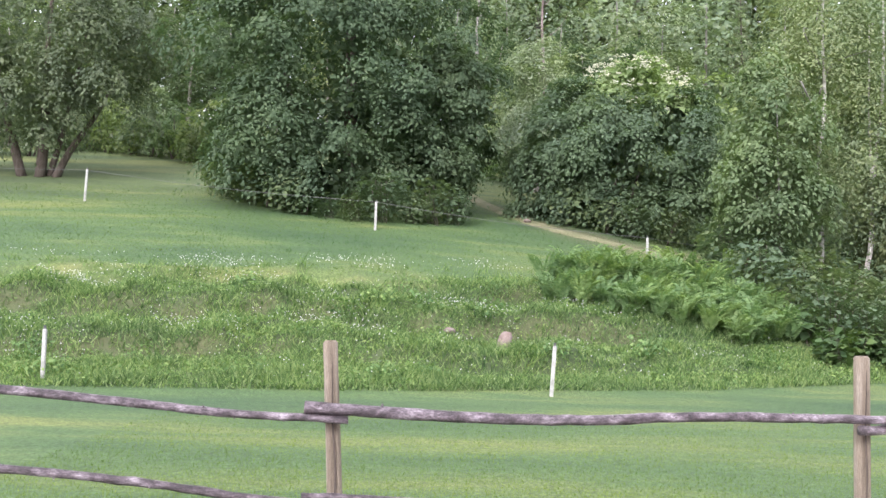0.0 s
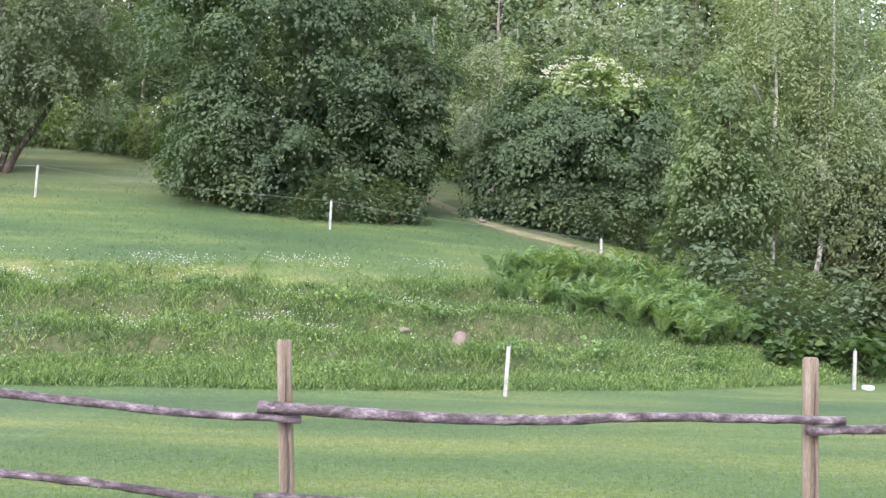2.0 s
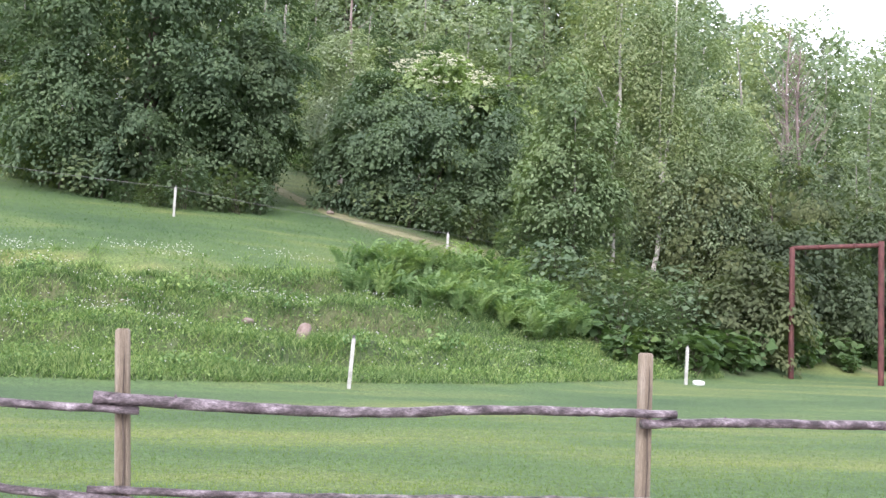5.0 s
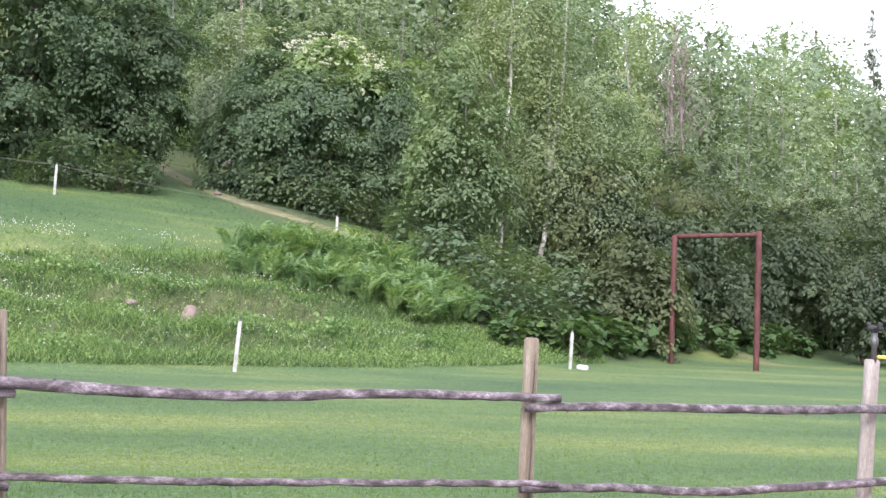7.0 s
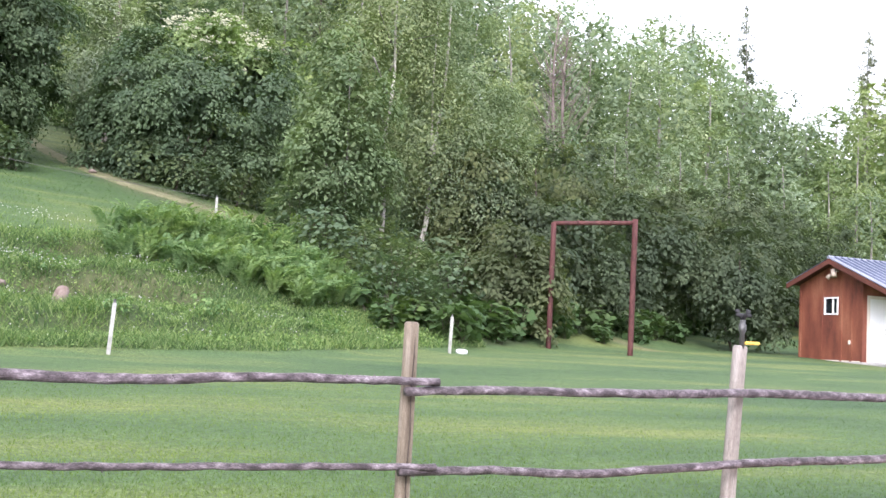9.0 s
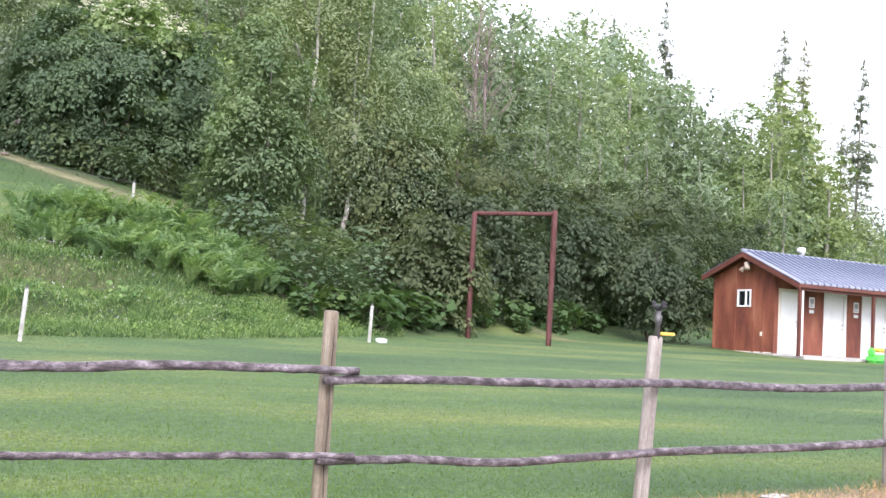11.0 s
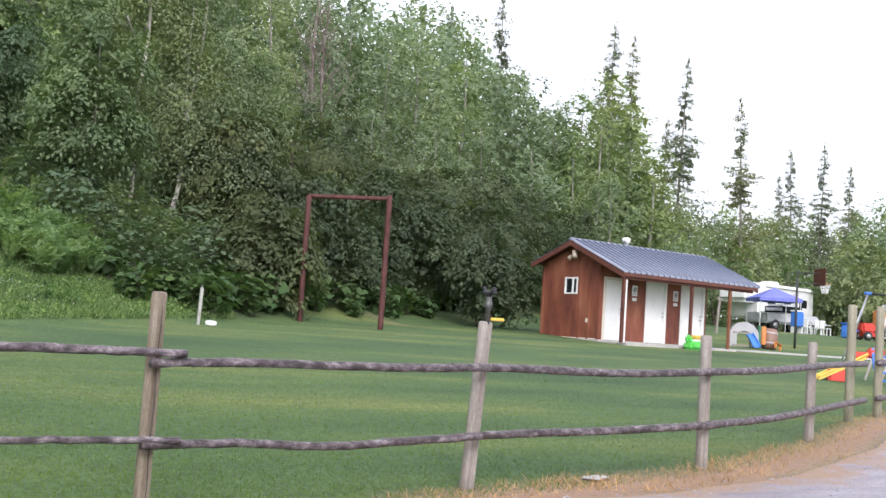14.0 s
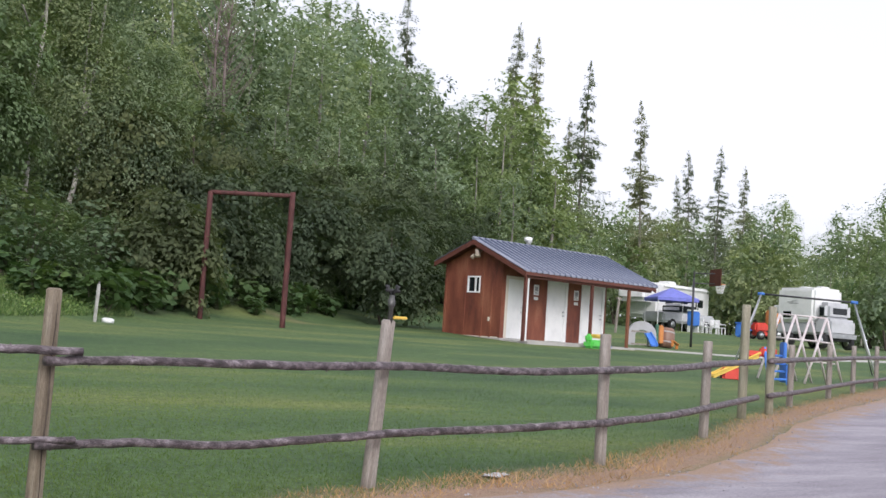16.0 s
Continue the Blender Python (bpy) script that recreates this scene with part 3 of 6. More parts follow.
bole(birch2, "trunk", [(((0, 0, -0.2), (0.28, 0, 0.55), (0.5, 0, 1.4), (0.62, 0, 3.4), (0.95, 0, 6.2), (1.05, 0, 10.0)), 0.09, 0.025), (((0.62, 0, 3.4), (0.55, 0, 5.5), (0.6, 0, 8.5)), 0.05, 0.015)], M_PALEBARK, "leaning pale birch trunk")
crown_part(birch2, "crown", [(1.0, 0.50, 8.0, 1.5, 1.4, 2.2), (1.4, 0.50, 5.6, 1.9, 1.5, 1.8), (2.0, 0.00, 3.6, 1.7, 1.5, 1.6), (-0.3, 0.40, 2.6, 1.0, 0.9, 1.0), (2.6, 0, 4.8, 1.3, 1.3, 1.6), (1.7, -0.2, 2.3, 1.3, 1.0, 0.9), (1.3, -0.5, 4.6, 0.5, 0.4, 0.9), (1.5, -0.5, 7.6, 0.5, 0.4, 1.0)], 28000, 0.095, M_LEAF_SILVER, pad=0.36, per=26, droop=1.3, flat=0.45, inner=0.5, core=0.35)
leafy_tree("young_ash", "young fresh-green tree with a thin grey stem", 9.5, 32.8,
           [(0, 0, 4.6, 1.25, 1.2, 1.7), (-0.4, -0.2, 3.2, 1.35, 1.2, 1.3), (0.4, -0.2, 2.4, 1.2, 1.1, 1.1), (-0.2, 0, 6.0, 0.8, 0.8, 1.1)], 15000, 0.125, M_LEAF_ASH, M_GREYBARK,
           [(((0, 0, -0.2), (0.05, 0, 1.5), (0, 0, 5.5)), 0.06, 0.015)], pad=0.34, per=28, flat=0.3, droop=0.6)

# alders behind the lawn
ALDER = [
    (17.4, 33.8, 3.9, 1.7), (21.3, 36.0, 4.6, 2.0), (24.6, 38.4, 5.0, 2.1), (14.0, 30.3, 3.0, 1.25),
    (18.0, 37.5, 5.2, 2.3), (20.6, 39.5, 5.6, 2.5), (14.6, 35.0, 4.6, 1.9), (16.4, 34.6, 3.6, 1.8), (22.4, 38.6, 4.4, 1.9),
    (24.5, 34.2, 4.2, 1.6), (28.2, 41.2, 5.6, 2.7), (31.6, 43.0, 5.6, 2.6), (25.4, 42.0, 5.2, 2.3), (34.5, 45.0, 5.4, 2.6), (37.5, 47.5, 5.2, 2.4),
]
for x, y, h, r in ALDER:
    leafy_tree("alder_tree", "bushy mid-green alder at the edge of the lawn", x, y,
               [(0, 0, h * 0.68, r, r, h * 0.33), (-r * 0.4, -r * 0.3, h * 0.42, r * 0.75, r * 0.7, h * 0.28), (r * 0.45, -r * 0.3, h * 0.4, r * 0.7, r * 0.7, h * 0.28), (0, -r * 0.4, h * 0.24, r * 0.7, r * 0.5, h * 0.18)],
               9000, 0.15, M_LEAF_ALDER, M_BARK,
               [(((0, 0, -0.2), (0.1, 0, h * 0.4), (0, 0, h * 0.85)), 0.1, 0.02), (((0.1, 0, -0.2), (r * 0.4, 0, h * 0.35), (r * 0.6, 0, h * 0.6)), 0.07, 0.015), (((-0.1, 0, -0.2), (-r * 0.4, 0, h * 0.3), (-r * 0.6, 0, h * 0.6)), 0.07, 0.015)],
               pad=0.4, per=46)["group"] = "alders at the lawn's edge"

# ---- the wood behind ----
FOREST_LABEL = {"aspen": "tall mid-green broadleaf forest tree with grey trunk", "poplar": "pale yellow-green poplar at the edge of the wood", "thicket": "leafy undergrowth bush in the wood",
                "spruce": "tall thin dark spruce above the wood", "fir": "dense dark-green conifer in the wood"}


SHAPES = {
    "dome": [(0.1, 0, 9.6, 1.3, 1.3, 2.2), (-0.8, 0.3, 8.2, 1.5, 1.4, 1.9), (0.9, -0.3, 7.6, 1.6, 1.5, 2.0), (-0.7, -0.6, 5.8, 1.8, 1.6, 2.0), (0.8, 0.6, 4.8, 1.8, 1.7, 2.0), (0, -0.2, 2.8, 1.8, 1.7, 1.6)],
    "broad": [(0, 0, 10.0, 0.95, 0.95, 1.9), (0.3, 0.1, 8.4, 1.3, 1.3, 1.9), (0.9, 0.2, 6.6, 1.4, 1.4, 1.9), (-0.9, -0.2, 6.0, 1.4, 1.4, 2.0), (0.2, -0.8, 4.6, 1.5, 1.3, 1.8), (0, 0.6, 3.0, 1.5, 1.4, 1.5)],
    "spire": [(0, 0, 10.9, 0.5, 0.5, 1.1), (0.15, 0, 9.6, 0.95, 0.95, 1.4), (-0.3, 0.1, 8.0, 1.3, 1.2, 1.5), (0.15, -0.1, 6.4, 1.3, 1.3, 1.6), (-0.1, 0.1, 4.6, 1.5, 1.5, 1.6), (0.1, 0, 2.8, 1.5, 1.5, 1.5)],
    "forked": [(-0.6, 0, 10.2, 0.8, 0.8, 1.6), (0.9, 0.2, 9.2, 0.8, 0.8, 1.7), (-0.8, -0.2, 7.8, 1.15, 1.1, 1.7), (0.9, 0.1, 6.8, 1.2, 1.2, 1.6), (-0.3, -0.4, 5.2, 1.5, 1.4, 1.7), (0.3, 0.4, 3.4, 1.6, 1.5, 1.6)],
}


def make_aspen(leaves, n=7600, leaf=0.17, shape="broad"):
    t = thing("forest_tree", FOREST_LABEL["aspen"], "tree", group="trees of the wood")
    bole(t, "trunk", [(((0, 0, -0.6), (0.1, 0, 4), (0, 0.1, 8), (0.1, 0, 10.6)), 0.15, 0.02)], M_GREYBARK)
    crown_part(t, "crown", SHAPES[shape], n, leaf, leaves, pad=0.4, per=max(12, n // 260), droop=0.6, flat=0.3, inner=0.4, core=0.55)
    return t


def make_thicket(leaves, n=2100, leaf=0.19):
    t = thing("forest_bush", FOREST_LABEL["thicket"], "bush", group="undergrowth of the wood")
    bole(t, "stem", limbs_to([(-0.8, 0, 1.8, 1, 1, 1), (0.8, 0, 1.9, 1, 1, 1), (0, 0, 2.6, 1, 1, 1)], (0, 0, -0.3)), M_BARK, sides=5)
    crown_part(t, "crown", [(0, 0, 2.2, 1.5, 1.4, 1.7), (-1.0, -0.2, 1.4, 1.2, 1.1, 1.3), (1.0, -0.2, 1.5, 1.2, 1.1, 1.3)], n, leaf, leaves, pad=0.36, per=20, droop=0.5, flat=0.25)
    return t


def make_spruce(height, width, n, thin, base=0.12):
    """A conifer: whorls of drooping boughs set with needle tufts."""
    t = thing("spruce_tree" if thin else "fir_tree", FOREST_LABEL["spruce" if thin else "fir"], "tree", group="conifers of the wood")
    bole(t, "trunk", [(((0, 0, -0.6), (0.04, 0, height * 0.5), (0, 0, height * 0.965)), 0.17 if thin else 0.2, 0.012)], M_GREYBARK if thin else M_BARK)
    nb = 210 if thin else 190
    u = RNG.random(nb) ** 1.15
    u = np.concatenate([u, RNG.uniform(0.86, 1.0, 10)])
    nb = len(u)
    per = n // nb
    az = RNG.uniform(0, 2 * math.pi, nb)
    reach = width * 0.5 * (1 - u) ** (0.8 if thin else 0.7) * RNG.uniform(0.45, 1.2, nb) * (0.8 + 0.3 * np.sin(u * 23)) * (0.55 + 0.45 * np.clip(u * 5, 0, 1) if thin else 1) + 0.07
    z0 = height * (base + (0.985 - base) * u)
    f = RNG.random((nb, per)) ** 0.75
    wide = 0.26 * reach[:, None] * (1.15 - f) * RNG.normal(size=(nb, per)) + 0.03 * RNG.normal(size=(nb, per))
    ca, sa = np.cos(az)[:, None], np.sin(az)[:, None]
    r = reach[:, None] * f
    zz = z0[:, None] - 0.42 * r + 0.24 * r * f + 0.07 * RNG.normal(size=(nb, per)) * (0.4 + f) - 0.12 * np.abs(wide)
    pos = np.stack([ca * r - sa * wide, sa * r + ca * wide, zz], -1).reshape(-1, 3)
    out = np.broadcast_to(np.stack([np.cos(az), np.sin(az), np.full(nb, -0.3)], -1)[:, None], (nb, per, 3)).reshape(-1, 3)
    nrm = unit(np.array([0, 0, 1.0]) + out * 0.3 + RNG.normal(size=pos.shape) * 0.5)
    size = (0.25 if thin else 0.28) * (0.6 + 0.8 * RNG.random(len(pos))) * (0.25 + 0.75 * np.clip((height - pos[:, 2]) / 7, 0, 1))
    ob = new("crown", leaf_mesh("crown", pos, nrm, size, M_NEEDLE_HAZED, 0.36, unit(out + RNG.normal(size=pos.shape) * 0.45)))
    ob.parent = t
    return t


FIRST = {}
TREE_KINDS = {
    "aspen": (12.0, lambda: make_aspen(M_LEAF_FOREST, 6500, 0.15)), "aspen2": (12.0, lambda: make_aspen(M_LEAF_BIRCH, 6000, 0.14, "forked")), "poplar": (12.0, lambda: make_aspen(M_LEAF_POPLAR, 7000, 0.14, "spire")),
    "thicket": (3.9, lambda: make_thicket(M_LEAF_FOREST)), "thicket2": (3.9, lambda: make_thicket(M_LEAF_FRESH)),
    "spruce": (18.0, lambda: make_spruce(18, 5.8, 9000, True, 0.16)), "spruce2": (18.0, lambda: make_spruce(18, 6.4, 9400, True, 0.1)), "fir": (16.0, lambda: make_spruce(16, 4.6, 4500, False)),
    "darktree": (12.0, lambda: make_aspen(M_LEAF_DARK, 6000, 0.145, "forked")),
    "aspen_far": (12.0, lambda: make_aspen(M_LEAF_FOREST, 3800, 0.165, "dome")), "aspen2_far": (12.0, lambda: make_aspen(M_LEAF_BIRCH, 3800, 0.16, "dome")), "poplar_far": (12.0, lambda: make_aspen(M_LEAF_POPLAR, 4000, 0.155, "spire")), "darktree_far": (12.0, lambda: make_aspen(M_LEAF_DARK, 3500, 0.165)),
}
WIDE = {"aspen": 1.15, "aspen2": 1.15, "poplar": 1.0, "thicket": 1.0, "thicket2": 1.0, "spruce": 1.0, "spruce2": 1.0, "fir": 1.0, "darktree": 1.05}


def plant(kind, heading, d, top=None, height=None, wide=1.0):
    """One tree of the wood at a bearing and distance, as tall as its top stands above eye level (degrees), or by its height."""
    x, y = spot(heading, d)
    z = float(land(x, y))
    wide *= WIDE[kind]
    if d > 58 and kind + "_far" in TREE_KINDS:
        kind += "_far"
    tall, build = TREE_KINDS[kind]
    if kind == "spruce":
        kind = "spruce2" if int(heading * 10) % 3 == 0 else kind
        top += 0.6
    if height is None and 20 < heading < 39 and d > 55 and not kind.startswith("spruce"):
        top += 0.7
    h = height if height else EYE[2] + d * math.tan(radians(top)) - z
    s = max(0.3, h / tall)
    w = s * wide
    if s > 1.6 or s < 0.6:
        w = wide * (s + (1.25 if s > 1 else 0.8)) / 2
    m = pose(x, y, z - 0.1, RNG.normal() * 1.5, RNG.normal() * 1.5, RNG.uniform(0, 360)) @ Matrix.Diagonal((w, w, s, 1))
    if kind not in FIRST:
        FIRST[kind] = build()
        FIRST[kind].matrix_basis = m
        FIRST[kind]["was"] = 1
        return FIRST[kind]
    made = copy_thing(FIRST[kind], pose(0, 0, 0))
    made.matrix_basis = m
    return made


# bushes in the saddle and along the upper edge of the meadow
for h, d, top, kind in ((-18.4, 55, 12.4, "thicket"), (-17.4, 55, 12.0, "thicket2"), (-16.4, 54, 13.0, "thicket2"), (-15.4, 53, 12.4, "thicket2"), (-14.4, 52, 12.8, "thicket"), (-13.4, 51, 12.6, "thicket2"), (-12.4, 50, 12.2, "thicket2"), (-11.4, 49, 12.4, "thicket"), (-10.4, 48, 12.0, "thicket2"), (-9.2, 47, 11.6, "thicket"), (-20, 52, 12, "thicket"), (-22.5, 52, 12, "thicket"), (-10.5, 52, 12.5, "thicket"),
                        (-16.2, 58, 14.5, "thicket"), (2.0, 50, 10.4, "thicket2"), (3.2, 48, 10.2, "thicket2"), (12.8, 46, 12.5, "thicket"), (14.5, 45, 12, "thicket"), (12.4, 50, 14.6, "thicket2"), (15.5, 50, 13, "thicket"), (0.3, 52, 12, "thicket")):
    plant(kind, h, d, top)
# second and third row on the slope
for h, d, top, kind in ((-22, 62, 19, "aspen"), (-18.5, 64, 19, "aspen2"), (-14.6, 60, 17.5, "darktree"), (-12.0, 63, 19, "darktree"), (-9.5, 62, 20, "fir"), (-6, 64, 19, "aspen"), (-2.5, 62, 20, "aspen"), (0.4, 60, 18.8, "aspen2"), (3.0, 64, 19.5, "aspen"),
                        (5.8, 60, 18.2, "darktree"), (8.2, 62, 20, "aspen2"), (10.6, 60, 18.5, "aspen"), (12.6, 62, 20, "aspen2"), (14.6, 66, 19, "fir"), (16.6, 62, 20, "darktree"), (18.6, 60, 18.6, "aspen2"), (20.4, 58, 17.2, "aspen"), (22.4, 60, 16.8, "darktree"),
                        (24.4, 58, 16.4, "aspen2"), (26.2, 60, 15.6, "aspen"), (28.2, 62, 15.2, "darktree"), (30, 60, 14.6, "aspen"), (31.8, 64, 15.0, "aspen2"), (33.8, 66, 14.6, "poplar"), (35.4, 70, 13.2, "aspen"), (37.4, 74, 12.0, "darktree"),
                        (18.0, 48, 12.0, "aspen"), (21.4, 49, 12.4, "darktree"), (24.6, 50, 11.6, "aspen"), (27.2, 52, 12.2, "aspen2"), (29.6, 53, 11.2, "aspen"), (32.6, 55, 11.0, "aspen2"), (35.2, 58, 10.6, "aspen"), (37.6, 60, 9.6, "aspen2"),
                        (39.6, 62, 10.0, "poplar"), (40.8, 64, 12.0, "poplar"), (42.2, 66, 11.2, "poplar"), (43.2, 68, 9.6, "poplar"), (38.6, 68, 11.2, "aspen"), (41.6, 60, 8.6, "aspen")):
    plant(kind, h, d, top)
for h, d, top, kind in ((-13, 80, 21, "fir"), (4.4, 82, 21.5, "fir"), (13.5, 84, 21, "fir"), (18, 84, 20, "fir"), (22.4, 84, 17.8, "aspen"), (25, 84, 16, "fir"),
                        (28, 88, 15.6, "fir"), (30.5, 90, 15.2, "aspen"), (33.2, 92, 14.8, "poplar"), (27, 76, 15, "darktree"), (23.5, 72, 17, "fir"), (36.5, 95, 12.2, "darktree"), (38.6, 98, 11.4, "aspen")):
    plant(kind, h, d, top)
for h, d, height in ( (26, 66, 6), (31, 70, 6), (5, 56, 5), (9, 55, 5), (16, 55, 5), (20, 55, 5), (24, 56, 5), (35, 64, 5), (39, 70, 5)):
    plant("thicket", h, d, height=height, wide=1.5)
for h, d, top, kind in ((-21, 96, 24, "aspen"), (-16, 94, 24, "darktree"), (-11, 96, 25, "aspen"), (-5, 96, 25, "aspen2"), (0.5, 98, 25, "darktree"), (3, 94, 25, "aspen"), (6.5, 96, 25, "aspen2"), (11.5, 96, 25, "darktree"), (15.5, 96, 24, "aspen"), (20, 94, 20, "darktree"), (22, 96, 18.6, "aspen2"),
                        (8, 74, 21, "aspen"), (2, 74, 21.5, "darktree"), (-4, 74, 21, "aspen2"), (13, 74, 20.5, "aspen"), (18.5, 74, 19.5, "aspen2"), (25.5, 90, 17.2, "aspen"), (28.8, 92, 16.6, "aspen2"), (31.6, 94, 16.2, "aspen"), (34.6, 94, 14.8, "aspen2")):
    plant(kind, h, d, top, wide=1.25)
for h in range(-24, 19, 2):
    plant(("darktree", "aspen", "fir")[h % 3], h + 0.6 * math.sin(h * 1.7), 79 + 3 * math.sin(h * 2.3), 25, wide=1.7)
for h, d, top in ((-24, 58, 17), (-21, 57, 16), (-19.2, 58, 17), (-17.6, 60, 17), (-15.8, 60, 17.5), (-14.2, 62, 18), (-12.8, 58, 16.5), (-10.8, 58, 17), (-8.5, 58, 17), (2.2, 58, 17), (4.6, 54, 15.5), (6.8, 56, 16.5), (9.4, 56, 16.6), (11.6, 54, 16)):
    plant("darktree", h, d, top, wide=1.5)
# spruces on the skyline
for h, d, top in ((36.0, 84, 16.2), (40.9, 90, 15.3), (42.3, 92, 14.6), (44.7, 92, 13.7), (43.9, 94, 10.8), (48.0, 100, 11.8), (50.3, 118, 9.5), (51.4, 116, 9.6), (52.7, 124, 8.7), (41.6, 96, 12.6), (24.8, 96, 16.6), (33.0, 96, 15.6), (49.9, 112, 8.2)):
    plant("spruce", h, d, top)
# trees round the far end of the lawn; the paler leaf kinds stand for haze
for h, d, top, kind in ((44.5, 96, 7.2, "aspen"), (46, 104, 7.4, "darktree"), (47.6, 104, 6.6, "aspen"), (49.3, 110, 7.0, "aspen"), (50.6, 116, 6.6, "darktree"), (52.2, 118, 6.6, "aspen2"), (53.6, 120, 7.2, "aspen2"), (54.5, 122, 7.8, "poplar"), (55.7, 130, 5.4, "aspen"), (57.0, 110, 7.2, "poplar"), (58.4, 104, 7.0, "aspen2"),
                        (60, 100, 8.4, "aspen2"), (62, 100, 8.0, "poplar"), (46.8, 90, 5.2, "thicket2"), (48.6, 94, 4.6, "thicket"), (50.3, 98, 4.8, "thicket2"), (56.2, 98, 4.8, "aspen2"), (44.2, 76, 6.4, "aspen2"), (45.3, 84, 5.6, "thicket"), (59.0, 90, 6.0, "poplar")):
    plant(kind, h, d, top)
for h, d, top in ((40.2, 66, 12.6), (41.3, 68, 13.6), (42.5, 70, 12.2), (39.4, 66, 10.9), (43.4, 66, 9.6)):
    plant("poplar", h, d, top, wide=1.5)
for h, d, top, kind in ((45.2, 100, 7.0, "aspen2"), (46.8, 108, 7.2, "aspen2"), (48.4, 108, 6.8, "aspen"), (51.4, 120, 6.8, "aspen2"), (52.9, 126, 7.2, "poplar"), (53.4, 124, 6.6, "aspen2"), (54.1, 126, 7.8, "aspen2"), (54.8, 128, 7.4, "poplar"), (56.4, 116, 6.0, "aspen2"), (57.6, 108, 7.4, "aspen2"), (58.2, 100, 6.4, "poplar"),
                        (59.2, 104, 8.6, "poplar"), (60.4, 104, 9.2, "aspen2"), (61.4, 104, 8.6, "aspen2"), (50.0, 108, 6.4, "aspen2"), (49.0, 112, 6.0, "poplar"), (47.4, 112, 6.4, "poplar"), (57.0, 90, 4.8, "aspen2"), (59.6, 92, 6.2, "poplar"), (45.8, 92, 6.0, "poplar")):
    plant(kind, h, d, top, wide=1.25)
for h, d, top, kind, w in ((53.2, 86, 4.9, "thicket", 1.0), (54.3, 86, 4.4, "thicket", 1.0), (52.2, 88, 4.2, "thicket", 1.0), (57.6, 84, 4.6, "thicket2", 1.0), (58.6, 80, 4.4, "thicket", 1.0), (59.6, 78, 4.6, "thicket", 1.0)):
    plant(kind, h, d, top, wide=w)
for ob in FIRST.values():
    del ob["was"]


def bare_tree(label, heading, d, top, bark, twigs, spread):
    """A dead or leafless stem with thin upswept branches."""
    x, y = spot(heading, d)
    z = float(land(x, y))
    h = EYE[2] + d * math.tan(radians(top)) - z
    t = thing("bare_tree", label, "tree", pose(x, y, z - 0.1), "bare trees in the wood")
    bole(t, "trunk", [(((0, 0, -0.3), (0.12, 0, h * 0.4), (-0.05, 0.05, h * 0.75), (0.1, 0, h)), 0.15, 0.02)], bark)
    lines = []
    for i in range(twigs):
        u = RNG.uniform(0.45, 0.98)
        a, r = RNG.uniform(0, 2 * math.pi), spread * (1.15 - u) * RNG.uniform(0.6, 1.5)
        c, q = math.cos(a) * r, math.sin(a) * r
        lines.append((((0.05, 0, h * u), (c * 0.5, q * 0.5, h * u + 0.35 * r), (c, q, h * u + 1.1 * r)), 0.02, 0.006))
    bole(t, "branch", lines, bark, sides=4)


M_DEADBARK = surface("reddish_dead_bark", [(0.12, 0.09, 0.08), (0.2, 0.155, 0.14), (0.3, 0.25, 0.23)], 3, (2, 2, 0.5), 0.9, 0, 0.6, 25, 0.3)
for h, d, top, bark, twigs, spread in ((4.75, 51, 20, M_DEADBARK, 8, 1.6), (1.45, 50, 19, M_GREYBARK, 6, 1.4), (26.9, 52, 15.8, M_DEADBARK, 70, 2.2), (26.4, 54, 16.6, M_DEADBARK, 60, 2.0)):
    bare_tree("leafless grey-brown tree standing among the green wood", h, d, top, bark, twigs, spread)


def far_wood(name, label, n, h0, h1, d0, d1, tops_h, tops_e, leaf, material):
    """The closed mass of the wood behind its single trees."""
    head, d = RNG.uniform(h0, h1, n), RNG.uniform(d0, d1, n)
    x, y = d * np.sin(np.radians(head)), d * np.cos(np.radians(head))
    z0 = land(x, y)
    z1 = EYE[2] + d * np.tan(np.radians(np.interp(head, tops_h, tops_e) + 0.5 * np.sin(head * 3.1) + 0.35 * np.sin(head * 7.7 + d)))
    z = z0 + (z1 - z0) * RNG.random(n)
    cell = np.sin(x * 1.3 + z * 0.9) * np.sin(z * 1.7 + y * 0.8)
    keep = (z1 > z0 + 0.5) & (cell > -0.92)
    pos = np.stack([x, y, z], -1)[keep]
    nrm = unit(np.array([-0.15, -0.6, 0.8]) + RNG.normal(size=pos.shape) * 0.5)
    ob = new(name, leaf_mesh(name, pos, nrm, leaf * (0.6 + 0.8 * RNG.random(len(pos))), material))
    return tagged(ob, label, "forest", kind="stuff")


far_wood("far_wood", "dark closed forest on the hillside", 92000, -32, 44, 66, 80, (-32, 16, 21, 25, 28, 34, 36.5, 39, 44), (25, 22.5, 18.4, 17, 15.7, 14.3, 12.6, 10.4, 6.4), 0.38, M_LEAF_FOREST)
# Distance haze is put into the pale leaf colour of this tree line.
far_wood("far_wood", "distant tree line beyond the lawn, paled for haze", 14000, 43, 64, 118, 130, (43, 48, 52, 54.5, 55.7, 57, 60, 64), (7, 6.2, 5.8, 6.2, 4.6, 5.8, 7, 7), 0.5, M_LEAF_BIRCH)

